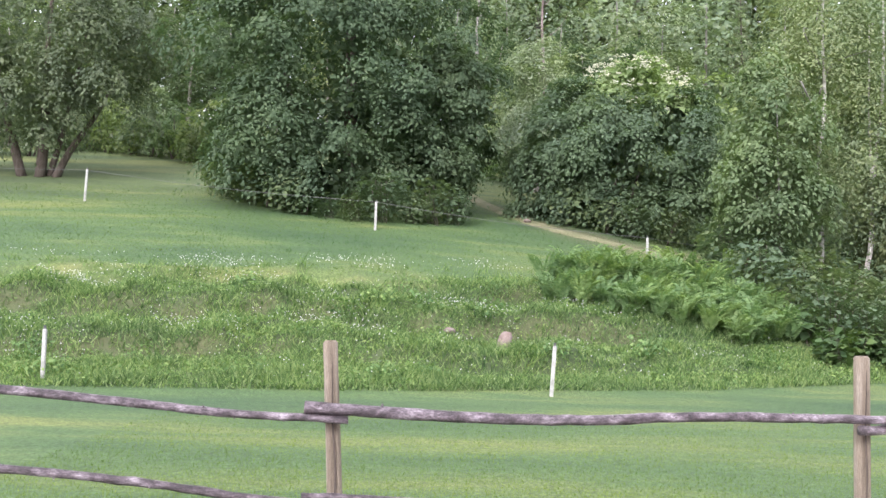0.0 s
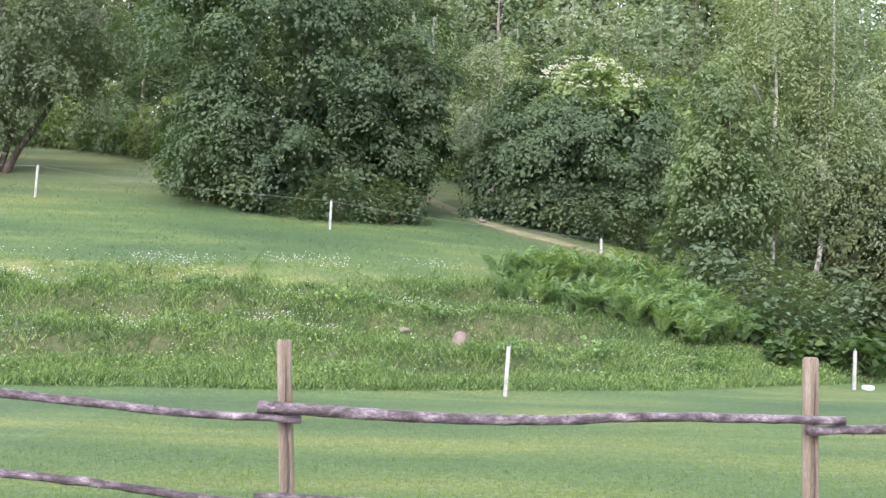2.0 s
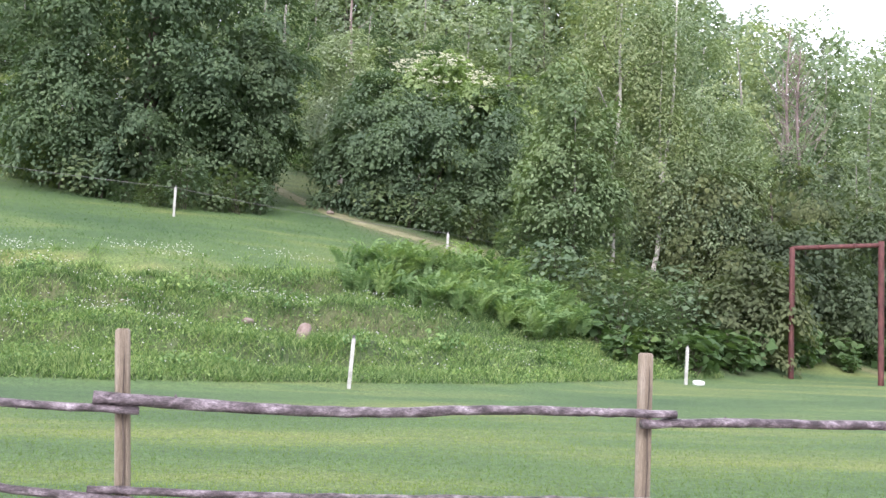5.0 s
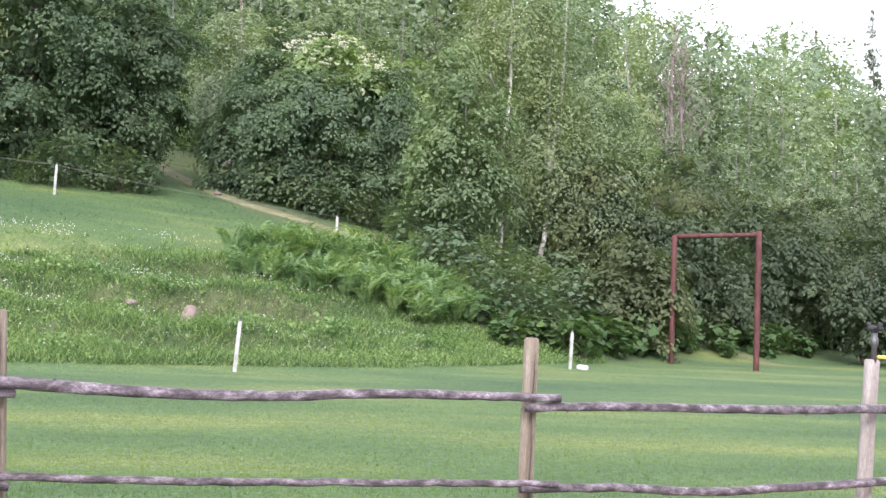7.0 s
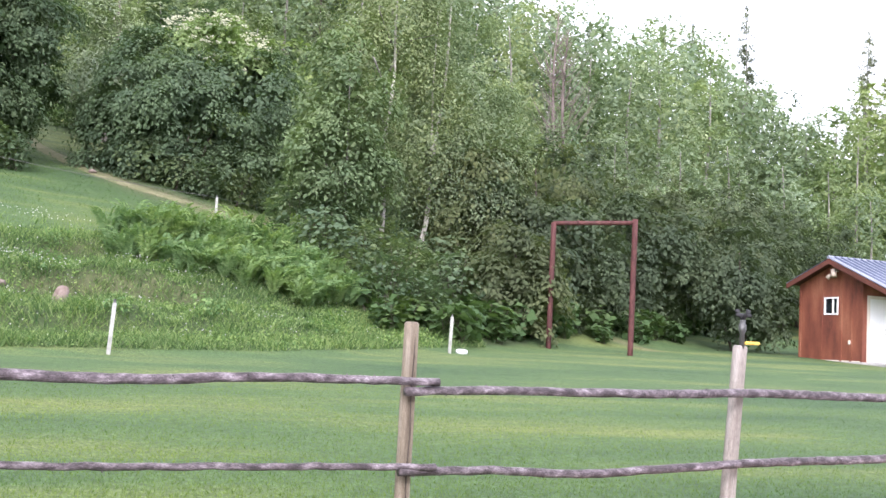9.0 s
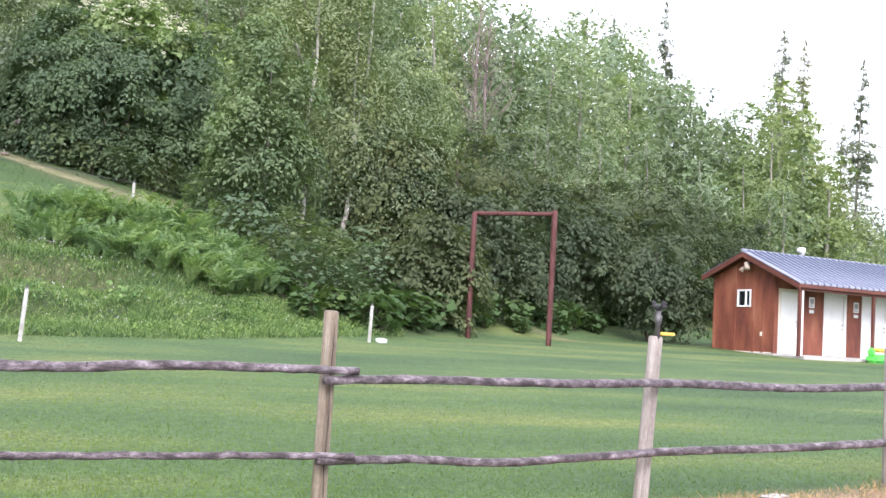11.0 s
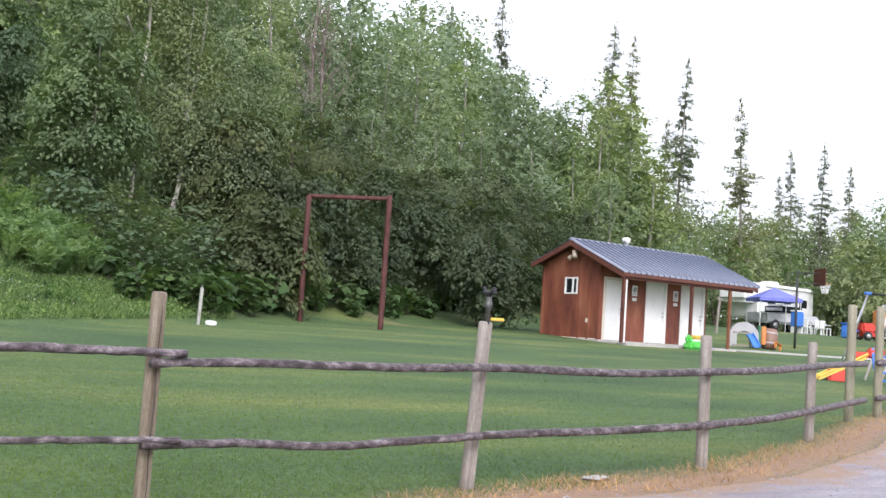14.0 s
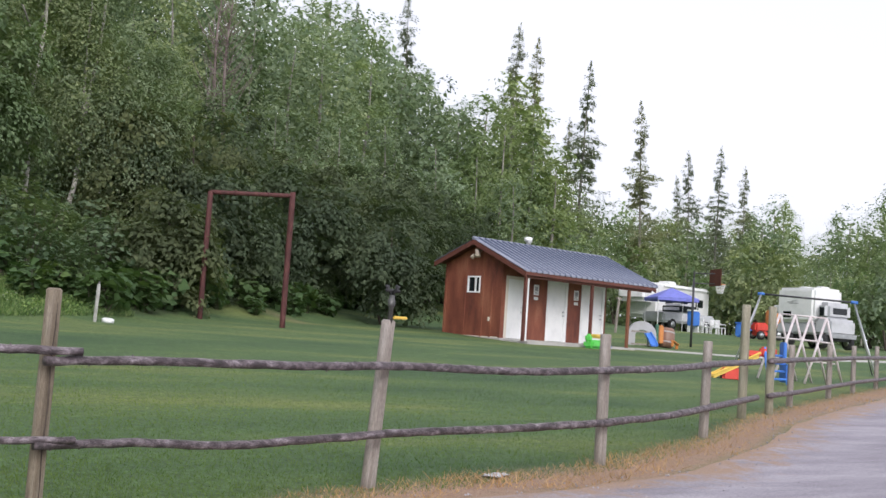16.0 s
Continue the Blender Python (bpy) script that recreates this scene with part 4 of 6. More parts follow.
# ---- the rail fence ----
def log_part(name, pts, r0, r1, parent, material, label="", n=26, sides=9):
    p = spline(pts, n)
    p[1:-1] += RNG.normal(size=(n - 2, 3)) * np.array([0.002, 0.002, 0.002])
    radii = [(r0 + (r1 - r0) * i / (n - 1)) * (1 + 0.03 * math.sin(i * 1.3) + 0.02 * RNG.normal()) for i in range(n)]
    bm = bmesh.new()
    tube(bm, p, radii, sides, 0.06)
    for i in range(int(n / 2.6)):
        j = RNG.integers(1, n - 1)
        a = RNG.uniform(0, 2 * math.pi)
        d = Vector((0.15 * RNG.normal(), -abs(math.cos(a)), math.sin(a))).normalized()
        q = Vector(p[j]) + d * radii[j] * 0.75
        tube(bm, [q, q + d * radii[j] * RNG.uniform(0.35, 0.7)], [radii[j] * 0.3, radii[j] * 0.12], 5)
    return part(name, bm, material, parent, label, True)


def post_part(name, x, y, z0, z1, w, parent, material, lean=(0, 0), label="", square=False):
    bm = bmesh.new()
    if square:
        box(bm, -w, w, -w, w, 0, z1 - z0, 0.012)
        bmesh.ops.subdivide_edges(bm, edges=[e for e in bm.edges if abs(e.verts[0].co.z - e.verts[1].co.z) > 0.5], cuts=4)
    else:
        n = 7
        tube(bm, [(0, 0, (z1 - z0) * i / (n - 1)) for i in range(n)], [w * (1.06 - 0.1 * i / n) for i in range(n)], 14, 0.04)
        top = [f for f in bm.faces if len(f.verts) > 4 and f.calc_center_median().z > 0.5]
        bmesh.ops.bevel(bm, geom=[e for f in top for e in f.edges], offset=0.012, segments=1, affect="EDGES")
        crack = [v for v in bm.verts if abs(v.co.x) < w * 0.12 and v.co.y < -w * 0.7]
        for v in crack:
            v.co.y += 0.02
    ob = part(name, bm, material, parent, label, not square)
    ob.matrix_basis = pose(x, y, z0, lean[1], lean[0], RNG.uniform(-8, 8) if not square else 12)
    if w < 0.05:
        n = 18
        line = [(0.006 + 0.004 * math.sin(i * 0.9), -w * 0.985, (z1 - z0) * (0.12 + 0.83 * i / (n - 1))) for i in range(n)]
        part("crack", tube(bmesh.new(), line, [0.001 + 0.0045 * math.sin(math.pi * i / (n - 1)) ** 0.6 for i in range(n)], 5), M_BARK, ob, "long dark drying crack")
    return ob


fence = thing("rail_fence", "weathered two-rail log fence with barked poles beside the road", "fence")
# x, y, top, half width, lean sideways, lean back, kind of wood
POSTS = ((-3.75, 6.3, 1.5, 0.052, 0, 0, 0), (-0.62, 6.46, 1.47, 0.042, -3.4, 0, 0), (2.42, 6.70, 1.455, 0.047, 0.5, 0, 0), (5.375, 7.47, 1.43, 0.056, 3.6, 0, 1), (8.58, 8.15, 1.46, 0.058, -0.4, 0, 1), (12.18, 9.74, 1.5, 0.06, 0.6, 0, 1),
         (15.36, 11.55, 2.16, 0.07, 0.3, 0, 2), (16.85, 12.12, 2.22, 0.07, 0, 0, 2), (19.09, 13.26, 1.62, 0.06, 0.5, 0, 1), (22.75, 14.82, 1.73, 0.06, 0, 0, 1), (25.9, 16.2, 1.78, 0.06, 0, 0, 1), (29.26, 17.6, 1.86, 0.06, 0, 0, 1), (33, 19.2, 1.95, 0.06, 0, 0, 1), (37, 20.9, 2.05, 0.06, 0, 0, 1))
M_GREENPOST = surface("treated_post_wood", [(0.2, 0.19, 0.13), (0.27, 0.25, 0.18), (0.33, 0.31, 0.24)], 2.5, (6, 6, 0.7), 0.85, 0, 0.4, 30, 0.25)
for x, y, top, w, lx, ly, kind in POSTS:
    z0 = float(land(x, y)) - 0.12
    k = math.tan(radians(lx)) * (top - z0)
    post_part("post", x - k, y, z0, top, w, fence, (M_POST, M_OLDPOST, M_GREENPOST)[kind], (lx, ly))
R = 0.045
RAILS = (
    (((-3.9, 6.24, 1.24), (-2.39, 6.29, 1.16), (-1.63, 6.32, 1.1), (-1.02, 6.35, 1.05), (-0.5, 6.36, 1.035)), 0.04, 0.028),
    (((-3.9, 6.24, 0.82), (-2.37, 6.29, 0.74), (-1.61, 6.32, 0.68), (-1.03, 6.35, 0.61), (-0.5, 6.36, 0.565)), 0.034, 0.03),
    (((-0.74, 6.36, 1.1), (0.07, 6.41, 1.065), (0.51, 6.44, 1.055), (1.5, 6.53, 1.09), (2.58, 6.6, 1.095)), 0.045, 0.032),
    (((-0.74, 6.36, 0.62), (0.3, 6.43, 0.595), (1.31, 6.51, 0.59), (2.58, 6.6, 0.585)), 0.028, 0.028),
    (((2.36, 6.58, 1.035), (3.04, 6.76, 1.05), (3.62, 6.9, 1.05), (4.46, 7.1, 1.05), (5.39, 7.33, 1.07), (6.93, 7.65, 1.06), (8.57, 8.03, 1.10)), 0.036, 0.05),
    (((2.34, 6.58, 0.555), (3.09, 6.76, 0.55), (3.68, 6.91, 0.51), (4.51, 7.11, 0.525), (5.31, 7.31, 0.545), (6.98, 7.66, 0.56), (8.57, 8.03, 0.58)), 0.034, 0.05),
    (((8.5, 8.02, 1.10), (10.3, 8.72, 1.14), (12.13, 9.6, 1.2), (15.6, 11.45, 1.26)), 0.05, 0.06),
    (((8.5, 8.02, 0.585), (10.3, 8.72, 0.61), (12.07, 9.57, 0.65), (15.66, 11.5, 0.69)), 0.05, 0.062),
    (((16.5, 11.88, 1.28), (19.5, 13.25, 1.35), (22.8, 14.7, 1.42), (26, 16.1, 1.49), (30.5, 17.95, 1.58), (37.2, 20.8, 1.76)), 0.062, 0.06),
    (((16.5, 11.88, 0.7), (19.3, 13.15, 0.74), (22.6, 14.6, 0.82), (26, 16.1, 0.9), (30.6, 18.0, 0.99), (37.2, 20.8, 1.15)), 0.06, 0.06),
)
for pts, r0, r1 in RAILS:
    log_part("rail", pts, r0 * 0.78, r1 * 0.78, fence, M_RAIL, n=40 if len(pts) < 6 else 64)
# ---- white field posts with their wire ----
def field_post(x, y, h, lean=0.0, label="thin white-painted field post in the rough grass"):
    t = thing("field_post", label, "post", pose(*at(x, y, 0.06)) @ pose(0, 0, 0, 0, lean, 0), "white field posts")
    b = a_box(-0.034, 0.034, -0.034, 0.034, 0, h, bevel=0.01)
    part("stake", b, M_WHITEPOST, t)
    bm = bmesh.new()
    tube(bm, [(0, 0, h - 0.002), (0, 0, h + 0.03), (0, 0, h + 0.06)], [0.03, 0.022, 0.026], 8)
    part("insulator", bm, M_WIRE, t, "dark insulator cap")
    return t


FIELD = ((-6.87, 20.11, 0.93, -0.5), (1.98, 20.91, 0.96, 3.2), (10.22, 25.59, 0.93, 2.0), (-11.52, 36.68, 1.08, 1.5), (-2.04, 33.79, 0.9, 0.8), (5.84, 33.14, 0.8, 0.4), (19.72, 47.25, 0.9, 0))
for x, y, h, lean in FIELD:
    field_post(x, y, h, lean)
wire = bmesh.new()
upper = [Vector((x, y, float(land(x, y)) + h * 0.93)) for x, y, h, _ in FIELD[3:6]]
upper = [Vector((-20, 38, float(land(-20, 38)) + 1.0))] + upper + [Vector((12, 37, float(land(12, 37)) + 0.7))]
for a, b in zip(upper, upper[1:]):
    tube(wire, [a.lerp(b, u) - Vector((0, 0, 0.1 * math.sin(math.pi * u))) for u in np.linspace(0, 1, 9)], [0.006] * 9, 4)
tagged(part("field_wire", wire, M_WIRE), "thin dark fence wire strung between white field posts", "wire")

# ---- rust-red swing frame without swings ----
swing_frame = thing("pipe_frame", "tall bare rust-red frame of two posts and a crossbar", "frame")
pL, pR = Vector(at(14.54, 29.01, 0.3)), Vector(at(16.69, 28.23, 0.3))
topL, topR = Vector((14.56, 29.01, 4.9)), Vector((16.71, 28.23, 5.1))
for a, b, r in ((pL, topL, 0.075), (pR, topR, 0.082)):
    bm = bmesh.new()
    tube(bm, [a.lerp(b, u) for u in np.linspace(0, 1, 8)], [r] * 8, 12, 0.03)
    part("upright", bm, M_RUST, swing_frame, smooth=True)
bm = bmesh.new()
c0, c1 = topL + Vector((0, 0, -0.02)), topR + Vector((0, 0, -0.1))
tube(bm, [c0.lerp(c1, u) for u in np.linspace(0, 1, 8)], [0.062] * 8, 12, 0.03)
for u in (0.3, 0.7):
    q = c0.lerp(c1, u)
    tube(bm, [q - (c1 - c0) * 0.015, q + (c1 - c0) * 0.015], [0.075, 0.075], 12)
part("crossbar", bm, M_RUST, swing_frame, smooth=True)

# ---- wash house ----
M_SIDING = surface("red_stained_siding", [(0.075, 0.022, 0.014), (0.16, 0.047, 0.028), (0.225, 0.074, 0.04), (0.28, 0.11, 0.062)], 1.1, (1.6, 1.6, 0.5), 0.7, 0, 0.2, 30, 0.2)
M_TRIM = surface("dark_red_trim", [(0.09, 0.03, 0.022), (0.14, 0.045, 0.03)], 2, rough=0.7, bump=0.2)
M_ROOF = surface("blue_grey_metal_roof", [(0.2, 0.216, 0.27), (0.255, 0.273, 0.333), (0.3, 0.318, 0.38)], 0.8, rough=0.45, metal=0.2, bump=0.05, tint=0.08)
M_WHITE = surface("white_paint", [(0.68, 0.69, 0.68), (0.78, 0.79, 0.78), (0.82, 0.82, 0.81)], 1.4, rough=0.45, bump=0.06, tint=0.06)
M_CREAM = surface("cream_fixture", [(0.6, 0.55, 0.46), (0.7, 0.65, 0.56)], 3, rough=0.6, bump=0.05, tint=0.08)
M_LAMP = surface("tan_lamp_housing", [(0.34, 0.28, 0.22), (0.44, 0.37, 0.3)], 3, rough=0.6, bump=0.05, tint=0.08)
M_CONCRETE = surface("pale_concrete", [(0.36, 0.35, 0.33), (0.48, 0.47, 0.44)], 2, rough=0.9, bump=0.3, fine=40)
M_STEEL = surface("galvanised_steel", [(0.42, 0.43, 0.44), (0.56, 0.57, 0.58)], 6, rough=0.4, metal=0.8, bump=0.05)
M_BLACK = surface("dark_rubber", [(0.02, 0.02, 0.022), (0.04, 0.04, 0.042)], 4, rough=0.8, bump=0.1)
M_SIGN = surface("grey_print", [(0.3, 0.3, 0.32), (0.36, 0.36, 0.38)], 4, rough=0.7, bump=0)


def paint(name, c, rough=0.45):
    return surface(name, [tuple(v * 0.85 for v in c), c, tuple(min(1, v * 1.1) for v in c)], 2.0, rough=rough, bump=0.04, tint=0.08)


def glass(name):
    m, n, l, p = nodes_of(name)
    p.inputs["Base Color"].default_value = (0.02, 0.025, 0.03, 1)
    p.inputs["Roughness"].default_value = 0.06
    p.inputs["Transmission Weight"].default_value = 0.35
    return m


M_GLASS = glass("window_glass")
M_BLUE, M_RED, M_YELLOW, M_GREEN, M_ORANGE = paint("blue_plastic", (0.06, 0.2, 0.62)), paint("red_plastic", (0.62, 0.06, 0.04)), paint("yellow_plastic", (0.75, 0.52, 0.1)), paint("green_plastic", (0.12, 0.6, 0.1)), paint("orange_plastic", (0.62, 0.24, 0.06))
M_GREYPLASTIC, M_BROWN, M_CANOPY, M_PINK, M_DARKGREEN = paint("grey_plastic", (0.42, 0.42, 0.43)), paint("brown_plastic", (0.24, 0.14, 0.1)), paint("blue_canopy_cloth", (0.17, 0.19, 0.55), 0.8), paint("pale_pipe", (0.62, 0.56, 0.56)), paint("dark_green_plastic", (0.05, 0.16, 0.1))
M_SILVER = paint("silver_paint", (0.5, 0.51, 0.53))

SHED = Matrix.Translation((25.9, 29.5, 1.35)) @ pose(0, 0, 0, 0, 0, 5)
shed = thing("wash_house", "red-stained wooden wash house with blue-grey metal roof and white doors", "building", SHED)
LEN, DEEP, TH = 5.6, 2.82, 0.12
RIDGE_Y, RIDGE_Z, EAVE_Y, EAVE_Z, BACK_Y, BACK_Z = 1.14, 3.43, -1.4, 2.32, 3.05, 2.66


def roof_z(y):
    return RIDGE_Z - (RIDGE_Z - EAVE_Z) * (RIDGE_Y - y) / (RIDGE_Y - EAVE_Y) if y < RIDGE_Y else RIDGE_Z - (RIDGE_Z - BACK_Z) * (y - RIDGE_Y) / (BACK_Y - RIDGE_Y)


part("foundation", a_box(-0.06, LEN + 0.06, -0.08, DEEP + 0.05, -0.35, 0.07, bevel=0.02), M_CONCRETE, shed, "pale concrete sill")
part("walkway", a_box(-0.05, LEN + 0.1, -1.35, -0.085, -0.3, 0.02, bevel=0.02), M_CONCRETE, shed, "pale concrete slab")
DOORS = ((0.22, 1.14), (2.34, 3.32), (4.2, 5.42))
edges = [0.0] + [v for d in DOORS for v in d] + [LEN]
bm = bmesh.new()
for a, b in zip(edges[0::2], edges[1::2]):
    box(bm, a, b, 0, TH, 0.07, roof_z(0) - 0.16)
for a, b in DOORS:
    box(bm, a, b, 0, TH, 2.14, roof_z(0) - 0.16)
part("front_wall", bm, M_SIDING, shed)


def gable(x0, x1, hole=None):
    """An end wall up to the slopes of the roof, with or without a window opening."""
    bm = bmesh.new()

    def slab(y0, y1, z0, top):
        if top is None:
            za, zb = roof_z(y0) - 0.14, roof_z(y1) - 0.14
        else:
            za = zb = top
        v = [bm.verts.new(c) for c in ((x0, y0, z0), (x1, y0, z0), (x1, y1, z0), (x0, y1, z0), (x0, y0, za), (x1, y0, za), (x1, y1, zb), (x0, y1, zb))]
        for f in ((3, 2, 1, 0), (4, 5, 6, 7), (0, 1, 5, 4), (1, 2, 6, 5), (2, 3, 7, 6), (3, 0, 4, 7)):
            bm.faces.new([v[i] for i in f])

    if hole:
        ya, yb, za, zb = hole
        slab(TH, ya, 0.07, None)
        slab(ya, RIDGE_Y, 0.07, za)
        slab(ya, RIDGE_Y, zb, None)
        slab(RIDGE_Y, yb, 0.07, za)
        slab(RIDGE_Y, yb, zb, None)
        slab(yb, DEEP, 0.07, None)
    else:
        slab(TH, RIDGE_Y, 0.07, None)
        slab(RIDGE_Y, DEEP, 0.07, None)
    return bm


WIN = (1.06, 1.68, 1.58, 2.16)
part("end_wall", gable(0, TH, WIN), M_SIDING, shed)
part("end_wall", gable(LEN - TH, LEN), M_SIDING, shed)
part("back_wall", a_box(TH, LEN - TH, DEEP - TH, DEEP, 0.07, roof_z(DEEP) - 0.14), M_SIDING, shed)
for y in (0.045, 0.5, 0.93, 1.8, DEEP - 0.05):
    part("batten", a_box(-0.022, 0, y - 0.045, y + 0.045, 0.07, roof_z(y) - 0.2), M_SIDING, shed, "red corner and joint board")
part("sill_board", a_box(-0.015, 0, 0.0, DEEP, 0.06, 0.1), M_CREAM, shed, "pale strip at the wall's foot")
window = part("window", box(box(box(box(box(bmesh.new(), -0.03, 0.08, WIN[0], WIN[0] + 0.05, WIN[2], WIN[3]), -0.03, 0.08, WIN[1] - 0.05, WIN[1], WIN[2], WIN[3]), -0.03, 0.08, WIN[0] + 0.05, WIN[1] - 0.05, WIN[2], WIN[2] + 0.05), -0.03, 0.08, WIN[0] + 0.05, WIN[1] - 0.05, WIN[3] - 0.05, WIN[3]), -0.02, 0.06, 1.275, 1.325, WIN[2] + 0.05, WIN[3] - 0.05), M_WHITE, shed, "white two-pane window frame")
for a, b in ((WIN[0] + 0.05, 1.345), (1.395, WIN[1] - 0.05)):
    part("pane", a_box(0.02, 0.028, a, b, WIN[2] + 0.05, WIN[3] - 0.05), M_GLASS, window)
for k, (a, b) in enumerate(DOORS):
    door = part("door", a_box(a + 0.05, b - 0.05, 0.035, 0.08, 0.08, 2.1, bevel=0.006), M_WHITE, shed, "white flat door")
    bm = bmesh.new()
    box(bm, a - 0.06, a + 0.05, -0.025, 0.09, 0.07, 2.15)
    box(bm, b - 0.05, b + 0.06, -0.025, 0.09, 0.07, 2.15)
    box(bm, a - 0.06, b + 0.06, -0.03, 0.09, 2.1, 2.2)
    part("door_frame", bm, M_WHITE if k else M_CREAM, shed, "pale door trim")
    bm = bmesh.new()
    for z in (1.0, 1.14):
        tube(bm, [(b - 0.14, 0.03, z), (b - 0.14, -0.01, z), (b - 0.14, -0.045, z), (b - 0.14, -0.06, z)], [0.018, 0.018, 0.034, 0.022], 10)
    part("door_knob", bm, M_STEEL, door, "metal door knob and lock", True)
for x, z in ((1.7, 1.8), (3.86, 1.76)):
    sign = part("notice", a_box(x - 0.13, x + 0.13, -0.014, -0.002, z - 0.16, z + 0.2, bevel=0.003), M_WHITE, shed, "small white notice board")
    bm = bmesh.new()
    box(bm, x - 0.08, x + 0.08, -0.018, -0.0145, z - 0.02, z + 0.14)
    for j in range(3):
        box(bm, x - 0.09, x + 0.09 - 0.03 * j, -0.018, -0.0145, z - 0.12 + 0.03 * j, z - 0.105 + 0.03 * j)
    part("print", bm, M_SIGN, sign, "grey print in bars")
    part("plate", a_box(x - 0.11, x + 0.11, -0.014, -0.002, z - 0.33, z - 0.22, bevel=0.003), M_WHITE, shed, "small white plate")


def roof_sheet(y0, y1, z0, z1):
    """A ribbed metal sheet from eave to ridge."""
    xs, hs = [], []
    x = -0.4
    while x < 6.75:
        for dx, h in ((0, 0), (0.2, 0), (0.225, 0.07), (0.255, 0.07), (0.29, 0)):
            xs.append(x + dx)
            hs.append(h)
        x += 0.29
    xs, hs = np.array(xs), np.array(hs)
    k = len(xs)
    v = np.concatenate([np.stack([xs, np.full(k, y), z + hs + dz], -1) for dz in (0, -0.03) for y, z in ((y0, z0), (y1, z1))])
    f = []
    for i in range(k - 1):
        f += [(i, i + 1, k + i + 1, k + i), (2 * k + i, 3 * k + i, 3 * k + i + 1, 2 * k + i + 1), (i, 2 * k + i, 2 * k + i + 1, i + 1)]
    return mesh_from("roof_sheet", v, f, M_ROOF)


for a in ((EAVE_Y, RIDGE_Y, EAVE_Z, RIDGE_Z), (BACK_Y, RIDGE_Y, BACK_Z, RIDGE_Z)):
    ob = new("roof_sheet", roof_sheet(*a))
    ob.parent = shed
# Seams coloured dark blue to paint in the shadow side of the ribs.
M_SEAM_SHADE = surface("shade_blue_seam", [(0.06, 0.078, 0.13), (0.09, 0.11, 0.17)], 2, rough=0.4, metal=0.2, bump=0, tint=0.08)
seam = mesh_from("roof_seam", [(x, y, roof_z(y) + z) for y in (EAVE_Y - 0.005, RIDGE_Y) for x, z in ((-0.032, 0.0), (-0.028, 0.08), (0.028, 0.08), (0.032, 0.0))], [(0, 1, 5, 4), (1, 2, 6, 5), (2, 3, 7, 6), (0, 3, 2, 1)], M_SEAM_SHADE)
for i in range(25):
    ob = new("roof_seam", seam)
    ob.parent = shed
    ob.location.x = -0.16 + 0.29 * i
bm = bmesh.new()
tube(bm, [(-0.42, RIDGE_Y, RIDGE_Z + 0.01), (6.78, RIDGE_Y, RIDGE_Z + 0.01)], [0.06, 0.06], 8)
part("ridge_cap", bm, M_ROOF, shed)


def slope_board(x0, x1, y0, y1, drop, th):
    bm = bmesh.new()
    v = [bm.verts.new((x, y, roof_z(y) - d)) for x in (x0, x1) for y in (y0, y1) for d in (drop, drop + th)]
    for f in ((0, 1, 3, 2), (4, 6, 7, 5), (0, 4, 5, 1), (2, 3, 7, 6), (0, 2, 6, 4), (1, 5, 7, 3)):
        bm.faces.new([v[i] for i in f])
    bmesh.ops.recalc_face_normals(bm, faces=bm.faces)
    return bm


for x in (-0.4, 6.7):
    part("barge_board", slope_board(x, x + 0.04, EAVE_Y, RIDGE_Y, 0.035, 0.17), M_TRIM, shed, "dark red roof edge board")
    part("barge_board", slope_board(x, x + 0.04, RIDGE_Y, BACK_Y, 0.035, 0.17), M_TRIM, shed, "dark red roof edge board")
part("soffit", slope_board(-0.36, 6.7, EAVE_Y + 0.04, RIDGE_Y, 0.06, 0.03), M_TRIM, shed)
part("soffit", slope_board(-0.36, 6.7, RIDGE_Y, BACK_Y - 0.04, 0.06, 0.03), M_TRIM, shed)
part("fascia", a_box(-0.36, 6.7, EAVE_Y, EAVE_Y + 0.035, EAVE_Z - 0.14, EAVE_Z - 0.03), M_TRIM, shed, "dark red board along the eave")
part("beam", a_box(-0.3, 6.6, -1.3, -1.2, EAVE_Z - 0.22, EAVE_Z - 0.06), M_TRIM, shed)
M_PORCHPOST = surface("red_brown_post", [(0.16, 0.06, 0.03), (0.24, 0.1, 0.05)], 2, (4, 4, 0.6), rough=0.7, bump=0.3)
part("downpipe", a_box(-0.14, -0.05, -1.28, -1.2, 0.02, EAVE_Z - 0.22, bevel=0.02), M_WHITE, shed, "white pipe beside the porch post")
for x in (-0.22, 3.22, 5.32):
    part("porch_post", a_box(x - 0.05, x + 0.05, -1.3, -1.2, 0.02, EAVE_Z - 0.22, bevel=0.008), M_PORCHPOST if x > 5 else M_TRIM, shed, "square wooden porch post")
bm = bmesh.new()
tube(bm, [(2.9, 1.6, 3.1), (2.9, 1.6, 3.62), (2.9, 1.6, 3.64), (2.9, 1.6, 3.8), (2.9, 1.6, 3.83)], [0.085, 0.085, 0.135, 0.135, 0.09], 14)
tube(bm, [(2.77, 1.56, 3.72), (2.66, 1.53, 3.72)], [0.07, 0.07], 10)
part("roof_vent", bm, M_WHITE, shed, "white metal roof vent with cap", True)
bm = bmesh.new()
tube(bm, [(-0.02, 1.1, 3.02), (-0.14, 1.1, 3.02), (-0.28, 1.1, 2.98)], [0.05, 0.05, 0.05], 10)
tube(bm, [(-0.28, 1.05, 3.05), (-0.28, 1.02, 2.92), (-0.3, 1.0, 2.8)], [0.075, 0.09, 0.11], 12)
tube(bm, [(-0.2, 1.24, 2.88), (-0.28, 1.3, 2.76)], [0.06, 0.08], 10)
part("flood_lamp", bm, M_LAMP, shed, "cream twin flood lamp under the gable", True)
